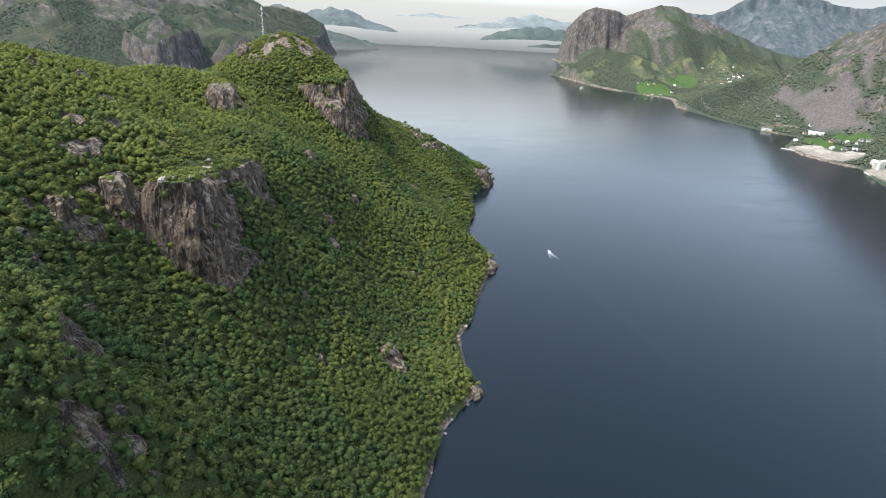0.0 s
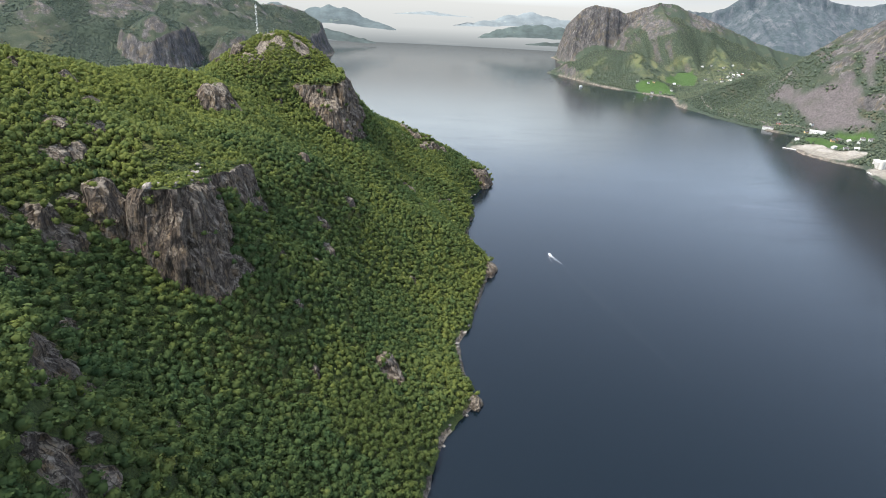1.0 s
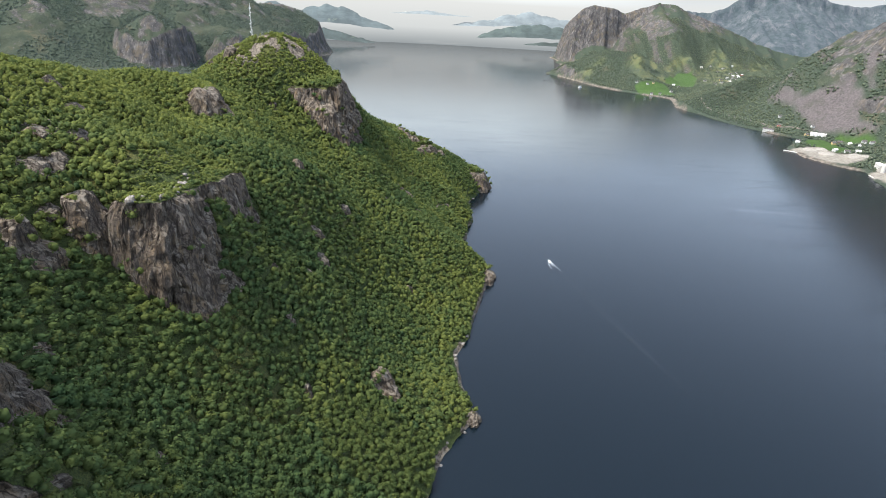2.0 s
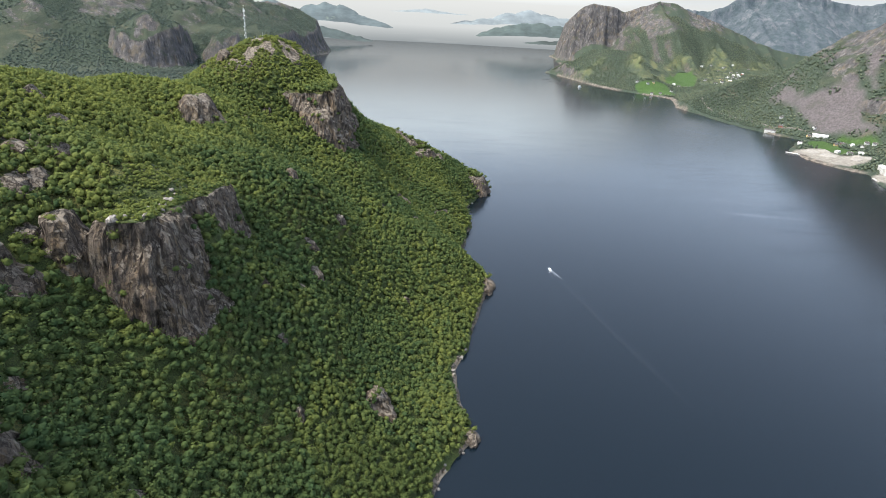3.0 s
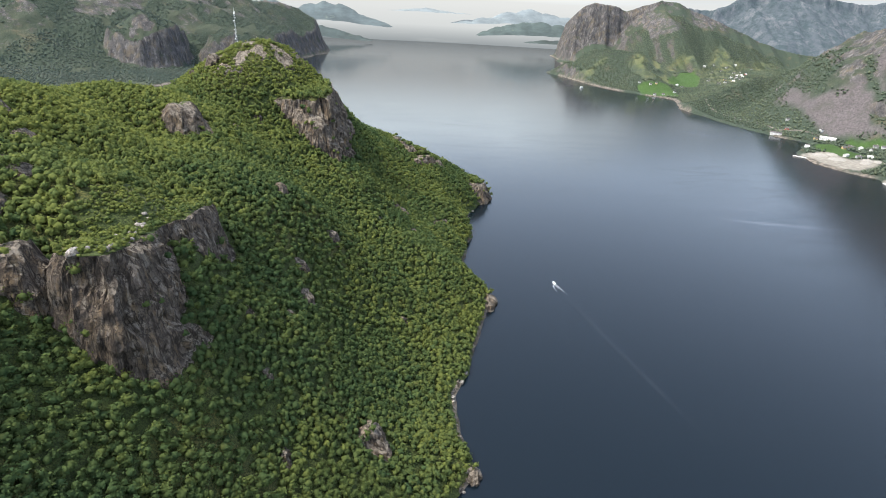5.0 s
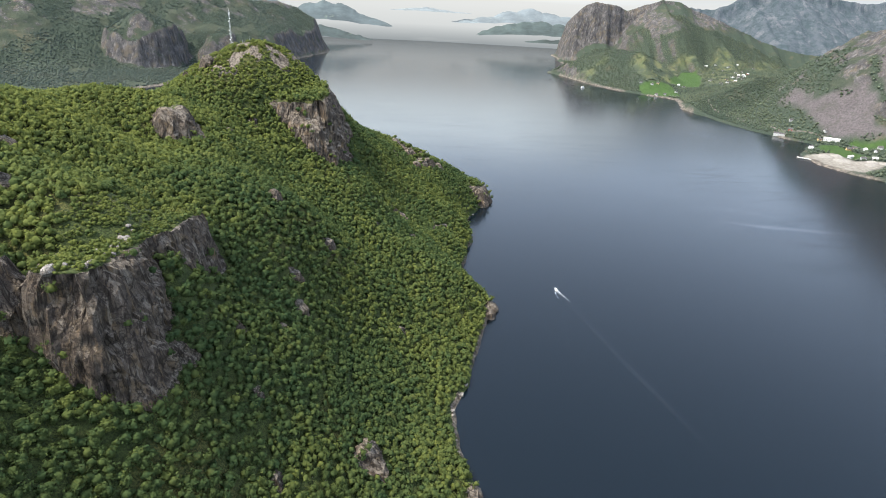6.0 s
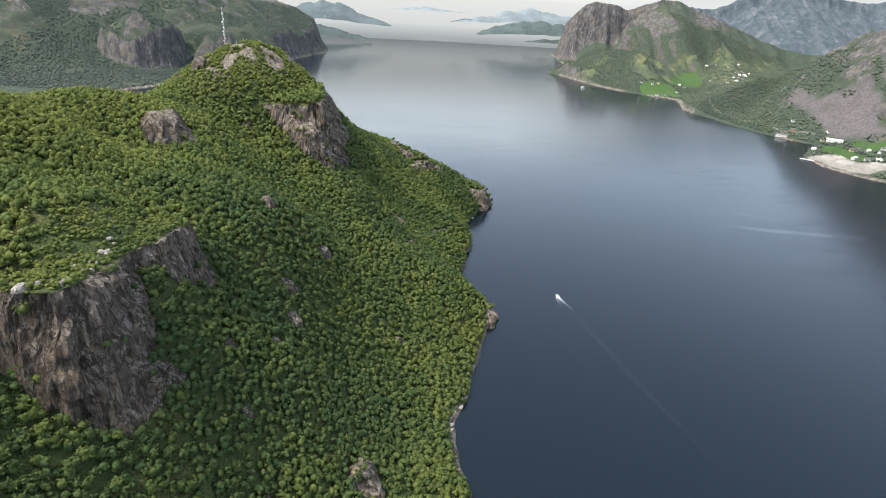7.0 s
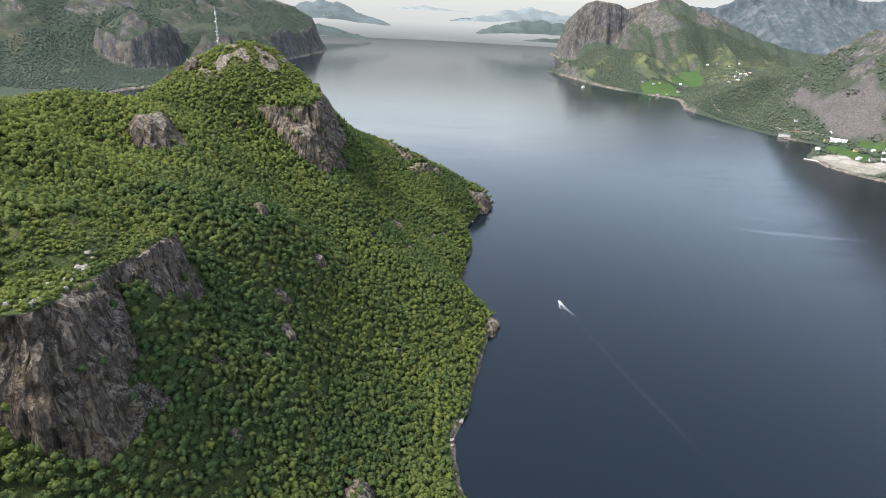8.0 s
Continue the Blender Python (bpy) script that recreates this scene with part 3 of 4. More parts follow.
far_land("ground_east", "far shore with mountains, grey scree, green fields and woods", east_height,
         np.concatenate([np.arange(540, 1700, 8.0), np.arange(1700, 2700, 14.0)]), np.concatenate([np.arange(800, 3200, 9.0), np.arange(3200, 4300, 9.0)]), 0.0, EAST_WOODS,
         (("field", EAST_FIELDS, 6), ("pasture", EAST_PASTURES + EAST_VILLAGE, 25), ("sand", EAST_SAND, 6), ("scree", EAST_SCREE, 12)))
far_land("ground_west", "far dark wooded mountain with bare cliffs", west_height, np.concatenate([np.arange(-3000, -1950, 16.0), np.arange(-1950, -500, 10.0)]), np.concatenate([np.arange(1150, 2150, 16.0), np.arange(2150, 3000, 9.0), np.arange(3000, 4900, 16.0)]), 0.0, WEST_WOODS, ())

# ---- open sea and islands far out ----
sea_m, n, l, b = material("far sea and low sky glow", 1.0, 0.0)
tc = n.new("ShaderNodeTexCoord")
sep = n.new("ShaderNodeSeparateXYZ")
l.new(tc.outputs["Object"], sep.inputs[0])
# glowing wall in place of the far sea, paler up to eye level
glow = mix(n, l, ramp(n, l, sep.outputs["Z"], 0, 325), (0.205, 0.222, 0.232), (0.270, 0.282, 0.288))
# its upper part is added glow that brightens the water's reflection, weaker eastwards
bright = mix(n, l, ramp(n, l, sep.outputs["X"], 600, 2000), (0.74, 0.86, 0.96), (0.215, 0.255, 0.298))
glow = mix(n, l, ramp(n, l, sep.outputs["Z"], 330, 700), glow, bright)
# foot darkened to match the reflecting water where the two meet
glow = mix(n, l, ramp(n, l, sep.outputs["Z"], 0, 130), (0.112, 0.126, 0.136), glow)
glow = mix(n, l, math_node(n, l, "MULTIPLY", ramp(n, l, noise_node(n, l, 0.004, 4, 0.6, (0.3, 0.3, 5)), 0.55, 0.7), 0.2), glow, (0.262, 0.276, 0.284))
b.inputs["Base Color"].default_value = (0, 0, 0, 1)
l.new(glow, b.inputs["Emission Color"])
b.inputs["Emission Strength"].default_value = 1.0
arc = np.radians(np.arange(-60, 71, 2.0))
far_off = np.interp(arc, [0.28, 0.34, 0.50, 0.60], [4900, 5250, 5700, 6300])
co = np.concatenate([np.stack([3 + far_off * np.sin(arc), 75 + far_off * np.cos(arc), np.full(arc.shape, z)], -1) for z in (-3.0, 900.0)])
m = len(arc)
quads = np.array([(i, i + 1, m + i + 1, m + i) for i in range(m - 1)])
backdrop = tagged(new("backdrop", raw_mesh("backdrop", co, quads, True)), "glowing wall standing in for pale far sea and low sky", "sea", kind="structure")
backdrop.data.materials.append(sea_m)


# the mountains behind the valley, air haze put in as blue-grey colour and blue glow
range_m, n, l, b = material("distant mountain", 0.95, 0.1)
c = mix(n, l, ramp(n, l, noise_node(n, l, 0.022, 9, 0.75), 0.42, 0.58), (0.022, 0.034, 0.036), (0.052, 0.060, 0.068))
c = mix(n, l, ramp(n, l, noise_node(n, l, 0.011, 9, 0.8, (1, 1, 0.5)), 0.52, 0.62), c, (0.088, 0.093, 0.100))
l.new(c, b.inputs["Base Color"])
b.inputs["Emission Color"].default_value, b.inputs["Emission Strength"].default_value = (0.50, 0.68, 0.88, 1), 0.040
bump(n, l, noise_node(n, l, 0.01, 9, 0.7), 0.8, 20.0, b)
RANGE_SKYLINE = [(1500, 300), (1650, 352), (1783, 370), (1916, 349), (2023, 350), (2100, 378), (2178, 416), (2288, 486), (2570, 538), (2933, 470), (3157, 442), (3312, 464), (3700, 450)]
xs, ys = np.arange(1450, 3700, 14.0), np.arange(3950, 4800, 14.0)
gx, gy = np.meshgrid(xs, ys)
z = crest_height(gx, gy, RANGE_SKYLINE, [(1400, 40), (2200, 90), (3700, 40)], 4600, 4)
z = np.maximum(z + 26 * fractal(gx, gy, 210, 5, 2, 0.55) * smooth(80, 0, np.abs(gy - 4450) - 120), 60)
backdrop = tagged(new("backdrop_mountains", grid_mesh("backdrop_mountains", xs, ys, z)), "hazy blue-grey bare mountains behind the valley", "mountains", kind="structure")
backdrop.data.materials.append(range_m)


def island(label, hills, base, colour, near, haze):
    """A far island before the open sea: hills of (x, top, half width) over a flat waterline."""
    lo, hi = min(h[0] - 1.9 * h[2] for h in hills), max(h[0] + 1.9 * h[2] for h in hills)
    xs, ys = np.arange(lo, hi + 1, 8.0), np.linspace(-90, 60, 13)
    gx, gy = np.meshgrid(xs, ys)
    top = np.zeros(gx.shape)
    for cx, height, half in hills:
        top = np.maximum(top, (height - base) * np.clip(1 - np.abs((gx - cx) / (1.9 * half)) ** 1.7, 0, 1))
    z = base + (top + 7 * fractal(gx, gy, 60, 4, 3) * smooth(0, 40, top)) * np.clip(1 - np.abs(gy - 10) / 95, 0, 1) ** 0.6 - 1
    me = grid_mesh("island", xs, ys + near, z)
    shoal = z.ravel() < base + 2.5
    bm = bmesh.new()
    bm.from_mesh(me)
    bm.verts.ensure_lookup_table()
    bmesh.ops.delete(bm, geom=[bm.verts[i] for i in np.where(shoal)[0]], context="VERTS")
    bm.to_mesh(me)
    bm.free()
    ob = tagged(new("island", me), label, "island", kind="structure")
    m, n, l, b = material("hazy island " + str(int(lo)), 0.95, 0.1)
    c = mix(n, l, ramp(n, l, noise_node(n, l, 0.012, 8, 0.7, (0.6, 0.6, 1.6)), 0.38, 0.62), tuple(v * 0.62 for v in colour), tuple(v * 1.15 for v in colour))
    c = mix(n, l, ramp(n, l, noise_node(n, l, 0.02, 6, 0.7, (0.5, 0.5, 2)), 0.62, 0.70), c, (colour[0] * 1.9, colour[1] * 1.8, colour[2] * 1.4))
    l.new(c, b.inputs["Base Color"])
    # the air's haze is added as a pale bluish glow of the island itself
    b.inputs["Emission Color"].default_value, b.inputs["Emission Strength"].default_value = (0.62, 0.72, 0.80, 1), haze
    ob.data.materials.append(m)


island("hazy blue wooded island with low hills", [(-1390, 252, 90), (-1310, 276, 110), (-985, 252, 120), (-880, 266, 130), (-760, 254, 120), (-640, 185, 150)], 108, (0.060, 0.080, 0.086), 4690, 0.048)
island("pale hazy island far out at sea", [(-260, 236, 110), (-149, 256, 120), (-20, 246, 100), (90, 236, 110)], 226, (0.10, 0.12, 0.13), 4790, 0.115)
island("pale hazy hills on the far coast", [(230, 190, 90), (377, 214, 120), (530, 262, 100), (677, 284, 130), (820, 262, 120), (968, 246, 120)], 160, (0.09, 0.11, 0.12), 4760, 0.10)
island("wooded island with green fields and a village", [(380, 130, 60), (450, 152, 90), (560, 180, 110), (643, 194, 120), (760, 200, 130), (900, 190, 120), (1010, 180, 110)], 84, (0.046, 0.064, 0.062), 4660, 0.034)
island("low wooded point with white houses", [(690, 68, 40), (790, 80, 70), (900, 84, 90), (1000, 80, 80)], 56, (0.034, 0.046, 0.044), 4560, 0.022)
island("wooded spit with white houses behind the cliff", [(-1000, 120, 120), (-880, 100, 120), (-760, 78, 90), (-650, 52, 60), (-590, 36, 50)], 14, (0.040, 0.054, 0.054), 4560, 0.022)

# ---- woods ----
bm = bmesh.new()
bmesh.ops.create_icosphere(bm, subdivisions=1, radius=1.0)
bm.verts.ensure_lookup_table()
ICO_V = np.array([v.co[:] for v in bm.verts])
ICO_F = np.array([[v.index for v in f.verts] for f in bm.faces])
bm.free()


def crown_shape(rs, leaves, size, lobes=5, core=True):
    """A birch crown one metre wide and high: lobes of leaf clumps round a dark core. Corners, triangles and the facing of each corner."""
    centres = rs.normal(0, 0.17, (lobes, 3)) * (1, 1, 0.8) + (0, 0, 0.5)
    radii = rs.uniform(0.20, 0.32, lobes)
    co, tri, facing = [], [], []
    if core:
        co.append(ICO_V * (0.34, 0.34, 0.38) * rs.uniform(0.85, 1.1, (len(ICO_V), 1)) + (0, 0, 0.46))
        tri.append(ICO_F)
        facing.append(ICO_V)
    count = len(ICO_V) if core else 0
    for _ in range(leaves):
        k = rs.randint(lobes)
        way = rs.normal(0, 1, 3)
        way[2] = abs(way[2]) * 1.1 - 0.35
        way /= np.linalg.norm(way)
        at = centres[k] + way * radii[k] * rs.uniform(0.8, 1.15)
        face = way + rs.normal(0, 0.25, 3) + (0, 0, 0.12)
        face /= np.linalg.norm(face)
        a = np.cross(face, rs.normal(0, 1, 3))
        a /= np.linalg.norm(a)
        b2 = np.cross(face, a)
        h = size * rs.uniform(0.6, 1.3)
        quad = np.array([at + h * (a * p + b2 * q) + face * rs.uniform(-0.05, 0.03) for p, q in ((-1, -0.6), (0.4, -1), (1, 0.5), (-0.5, 1))])
        co.append(quad)
        tri.append(np.array([(0, 1, 2), (0, 2, 3)]) + count)
        facing.append(0.9 * (quad - centres[k]) / radii[k] + 0.5 * (quad - (0, 0, 0.4)) + 0.35 * face)
        count += 4
    facing = np.concatenate(facing)
    return np.concatenate(co), np.concatenate(tri), facing / np.linalg.norm(facing, axis=1)[:, None]


def soft_facing(me, facing):
    me.attributes.new("custom_normal", "FLOAT_VECTOR", "POINT").data.foreach_set("vector", np.asarray(facing, np.float32).ravel())


def plant_many(name, label, shapes, place, scale, turn, tone, mat, category, group=""):
    """One mesh of many plants: each a shape, moved, scaled (wide, high) and turned."""
    rs = np.random.RandomState(5)
    pick = rs.randint(0, len(shapes), len(place))
    cos, tris, tones, faces_to, start = [], [], [], [], 0
    for k, (v, f, way) in enumerate(shapes):
        sel = np.where(pick == k)[0]
        if not len(sel):
            continue
        c, s = np.cos(turn[sel])[:, None], np.sin(turn[sel])[:, None]
        w, h = scale[sel, :1], scale[sel, 1:]
        px = (v[None, :, 0] * c - v[None, :, 1] * s) * w + place[sel, :1]
        py = (v[None, :, 0] * s + v[None, :, 1] * c) * w + place[sel, 1:2]
        pz = v[None, :, 2] * h + place[sel, 2:]
        cos.append(np.stack([px, py, pz], -1).reshape(-1, 3))
        tris.append((f[None] + (start + np.arange(len(sel)) * len(v))[:, None, None]).reshape(-1, 3))
        tones.append(np.repeat(tone[sel], len(v)))
        faces_to.append(np.stack([way[None, :, 0] * c - way[None, :, 1] * s, way[None, :, 0] * s + way[None, :, 1] * c, np.repeat(way[None, :, 2], len(sel), 0)], -1).reshape(-1, 3))
        start += len(sel) * len(v)
    ob = tagged(new(name, raw_mesh(name, np.concatenate(cos), np.concatenate(tris), True)), label, category, group, "stuff")
    soft_facing(ob.data, np.concatenate(faces_to))
    store(ob.data, tone=np.concatenate(tones))
    ob.data.materials.append(mat)
    return ob


def scatter(rs, x0, x1, y0, y1, step):
    px, py = np.meshgrid(np.arange(x0, x1, step), np.arange(y0, y1, step))
    px[::2] += step / 2
    return (px + rs.uniform(-0.62, 0.62, px.shape) * step).ravel(), (py + rs.uniform(-0.62, 0.62, px.shape) * step).ravel()


def steepness(x, y, e=1.5):
    z, c = shore_height(x, y)
    zx, zy = shore_height(x + e, y)[0], shore_height(x, y + e)[0]
    return z, c, np.hypot(zx - z, zy - z) / e


rs = np.random.RandomState(11)
px, py = scatter(rs, -345, 108, 118, 1125, 3.9)
z, crag_here, steep = steepness(px, py)
bare_top = (fractal(px, py, 17, 4, 6) > 0.28) & (z > 240) & (py > 700)
keep = (z > 2.4 + 2.2 * smooth(-0.35, 0.2, fractal(px, py, 24, 3, 4))) & (px > -0.84 * py - 22) & ~((px < -308) & (py > 745)) & ~((py > 905) & (px < -205)) & ~((px < -318) & (py < 420)) & ~((py > 1060) & (px < -60)) & ~((crag_here > 0.3) & (steep > 0.45) & (rs.rand(len(px)) > 0.10)) & ~bare_top & (inside_distance(px, py, CRAGS[8][0]) < -1.5) & (rs.rand(len(px)) > 0.03)
px, py, z, crag_here, steep = px[keep], py[keep], z[keep], crag_here[keep], steep[keep]
low = np.zeros(len(px))
for ring, *_ in CRAGS[1:2]:
    low = np.maximum(low, smooth(-4, 6, inside_distance(px, py, ring)))
low = np.maximum(low, smooth(205, 248, z) * 0.8 * (py > 690))
low = np.maximum(low, smooth(215, 262, z) * 0.4)
wide = rs.triangular(4.2, 6.2, 9.0, len(px)) * (1 - 0.45 * low)
high = rs.uniform(4.6, 7.6, len(px)) * (1 - 0.55 * low)
# nearest trees get a lower tone: darker growth and cloud shade put into colour
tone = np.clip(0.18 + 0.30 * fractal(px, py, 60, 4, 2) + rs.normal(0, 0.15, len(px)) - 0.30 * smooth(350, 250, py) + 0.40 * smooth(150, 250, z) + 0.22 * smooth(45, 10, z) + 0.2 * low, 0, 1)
place = np.stack([px, py, z + 0.12 * high - 0.5], -1)
turn = rs.uniform(0, 6.28, len(px))
scale = np.stack([wide, high], -1)
own = (px > -62) & (px < 8) & (py > 300) & (py < 366) & (z > 5)
own &= np.cumsum(own) <= 290
FINEST = [crown_shape(rs, 74, 0.082, 9) for _ in range(8)]
FINE = [crown_shape(rs, 33, 0.115, 8) for _ in range(10)]
COARSE = [crown_shape(rs, 13, 0.18, 6) for _ in range(8)]
first = (py < 335) & ~own
near = (py >= 335) & (py < 640) & ~own
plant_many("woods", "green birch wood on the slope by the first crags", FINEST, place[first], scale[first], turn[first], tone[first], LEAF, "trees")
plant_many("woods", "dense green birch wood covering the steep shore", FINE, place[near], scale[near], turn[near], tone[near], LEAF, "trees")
far = (py >= 640)
bx_, by_ = scatter(rs, -345, -30, -60, 118, 7.5)
bz_ = shore_height(bx_, by_)[0]
bx_, by_, bz_ = bx_[bz_ > 5], by_[bz_ > 5], bz_[bz_ > 5]
plant_many("woods", "green birch wood on the shore behind", COARSE, np.stack([bx_, by_, bz_], -1), np.stack([rs.uniform(7, 10, len(bx_)), rs.uniform(6, 8, len(bx_))], -1),
           rs.uniform(0, 6.28, len(bx_)), np.clip(rs.normal(0.35, 0.2, len(bx_)), 0, 1), LEAF, "trees")
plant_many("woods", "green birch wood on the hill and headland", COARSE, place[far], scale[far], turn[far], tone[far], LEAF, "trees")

hx, hy = scatter(rs, -215, -145, 332, 480, 2.1)
hz, hc, hs = steepness(hx, hy)
brow = (inside_distance(hx, hy, CRAGS[1][0]) > 0.5) & (hs < 0.9) & (fractal(hx, hy, 9, 3, 1) > -0.35)
tx, ty = scatter(rs, -300, -100, 700, 960, 2.6)
tz, tc, ts = steepness(tx, ty)
top = (tz > 218) & (ts < 1.1) & (fractal(tx, ty, 17, 4, 6) < 0.32)
hx, hy, hz = np.concatenate([hx[brow], tx[top]]), np.concatenate([hy[brow], ty[top]]), np.concatenate([hz[brow], tz[top]])
SHRUB = [crown_shape(rs, 10, 0.20, 4) for _ in range(6)]
plant_many("heath_shrubs", "low yellow-green heath and scrub on the cliff top and summit", SHRUB, np.stack([hx, hy, hz - 0.3], -1),
           np.stack([rs.uniform(1.6, 3.4, len(hx)), rs.uniform(1.0, 2.2, len(hx))], -1), rs.uniform(0, 6.28, len(hx)), np.clip(rs.normal(0.8, 0.2, len(hx)), 0, 1), LEAF, "shrubs")


def tube(bm, path, radii, sides=6):
    """A bent, tapering tube through points."""
    rings = []
    for k, p in enumerate(path):
        ahead = (Vector(path[min(k + 1, len(path) - 1)]) - Vector(path[max(k - 1, 0)])).normalized()
        a = ahead.orthogonal().normalized()
        c = ahead.cross(a)
        rings.append([bm.verts.new(Vector(p) + radii[k] * (math.cos(6.2832 * i / sides) * a + math.sin(6.2832 * i / sides) * c)) for i in range(sides)])
    for r, q in zip(rings, rings[1:]):
        for i in range(sides):
            bm.faces.new((r[i], r[(i + 1) % sides], q[(i + 1) % sides], q[i]))
    bm.faces.new(rings[-1])
    bm.faces.new(rings[0][::-1])


def part(name, bm, mat, parent, label=""):
    me = bpy.data.meshes.new(name)
    bm.to_mesh(me)
    bm.free()
    me.materials.append(mat)
    ob = new(name, me)
    ob.parent = parent
    if label:
        tagged(ob, label)
    return ob


def birch(rs):
    """A birch with its foot at the origin, about six metres high."""
    tree = tagged(new("birch_tree"), "leafy green birch standing in the shore wood", "tree", "birches on the lower slope")
    lean = rs.normal(0, 0.25, 2)
    bm = bmesh.new()
    tube(bm, [(0, 0, -0.6), (lean[0] * 0.3, lean[1] * 0.3, 1.6), (lean[0], lean[1], 3.4), (lean[0] * 1.4, lean[1] * 1.4, 5.2)], [0.13, 0.11, 0.08, 0.03])
    part("trunk", bm, bark_m, tree)
    for k in range(3):
        a = 2.1 * k + rs.uniform(0, 1)
        bm = bmesh.new()
        f = 0.45 + 0.2 * k
        tube(bm, [(lean[0] * f, lean[1] * f, 1.9 + 0.6 * k), (lean[0] + 0.8 * math.cos(a), lean[1] + 0.8 * math.sin(a), 2.9 + 0.6 * k),
                  (lean[0] + 1.5 * math.cos(a), lean[1] + 1.5 * math.sin(a), 3.5 + 0.6 * k)], [0.06, 0.04, 0.015], 4)
        part("limb", bm, bark_m, tree)
    v, f, way = crown_shape(rs, 190, 0.062, 7)
    crown = new("crown", raw_mesh("crown", v * (5.0, 5.0, 5.6) + (lean[0], lean[1], 0.7), f, True))
    soft_facing(crown.data, way)
    crown.data.materials.append(LEAF)
    store(crown.data, tone=np.full(len(v), rs.uniform(0.2, 0.42)))
    crown.parent = tree
    return tree


kinds = [birch(rs) for _ in range(6)]
spots = np.where(own)[0]
for n_, i in enumerate(spots):
    at = Matrix.LocRotScale((px[i], py[i], z[i]), Euler((0, 0, turn[i])), None) 
    if n_ < len(kinds):
        kinds[n_].matrix_basis = at
    else:
        copy_thing(kinds[n_ % len(kinds)], at)

# woods of the far shore
rs = np.random.RandomState(21)
ex, ey = scatter(rs, 560, 2150, 1150, 3750, 9.4)
ez, ed = east_height(ex, ey)
ef = np.hypot(east_height(ex + 8, ey)[0] - ez, east_height(ex, ey + 8)[0] - ez) / 8
clear = np.maximum.reduce([zone(ex, ey, r, 4) for r in (EAST_FIELDS, EAST_SAND, EAST_SCREE)])
clear = np.maximum(clear, 0.9 * zone(ex, ey, EAST_PASTURES, 12) * (fractal(ex, ey, 55, 3, 6) + 0.5 * rs.rand(len(ex)) < 0.42))
thick = canopy(ex, ey, ez, *EAST_WOODS)
clear = np.maximum(clear, 0.9 * (rs.rand(len(ex)) < 0.8 * zone(ex, ey, EAST_VILLAGE, 25)))
ok = (ed > 13) & (clear < 0.3) & (thick > 0) & (ez > 3) & (ef < 1.7)
ok |= (ed > 5) & (zone(ex, ey, EAST_SCREE, 4) > 0.5) & (fractal(ex, ey, 60, 3, 4) > 0.40)
ex, ey, ez = ex[ok], ey[ok], ez[ok]
BLOB = [crown_shape(rs, 2, 0.28, 3) for _ in range(6)]
w = rs.uniform(6.5, 11.0, len(ex))
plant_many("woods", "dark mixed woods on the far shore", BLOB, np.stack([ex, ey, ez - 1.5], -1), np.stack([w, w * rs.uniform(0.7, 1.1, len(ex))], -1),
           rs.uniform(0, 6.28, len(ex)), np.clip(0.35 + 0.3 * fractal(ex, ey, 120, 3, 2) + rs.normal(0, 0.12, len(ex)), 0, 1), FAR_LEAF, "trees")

wx_, wy_ = scatter(rs, -2000, -700, 1900, 3700, 9.8)
wz_, wd_ = west_height(wx_, wy_)
wf_ = np.hypot(west_height(wx_ + 8, wy_)[0] - wz_, west_height(wx_, wy_ + 8)[0] - wz_) / 8
ok = (wd_ > 8) & (wf_ < 1.1) & (canopy(wx_, wy_, wz_, *WEST_WOODS) > 0)
wx_, wy_, wz_ = wx_[ok], wy_[ok], wz_[ok]
w = rs.uniform(6, 10.5, len(wx_))
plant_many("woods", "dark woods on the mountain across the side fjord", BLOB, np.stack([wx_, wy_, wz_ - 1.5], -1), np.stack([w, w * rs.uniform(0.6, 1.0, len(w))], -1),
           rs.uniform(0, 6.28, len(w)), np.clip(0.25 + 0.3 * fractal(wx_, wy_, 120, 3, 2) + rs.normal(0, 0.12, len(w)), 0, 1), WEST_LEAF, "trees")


# ---- things ----
def box(bm, size, at, bevel=0.0, turn=0.0):
    r = bmesh.ops.create_cube(bm, size=1.0, matrix=pose(*at, 0, 0, turn) @ Matrix.Diagonal((*size, 1)))
    if bevel:
        bmesh.ops.bevel(bm, geom=list({e for v in r["verts"] for e in v.link_edges}), offset=bevel, segments=1, affect="EDGES")


def east_ground(x, y):
    return float(east_height(np.array([x], float), np.array([y], float))[0][0])


def shore_ground(x, y):
    return float(shore_height(np.array([x], float), np.array([y], float))[0][0])


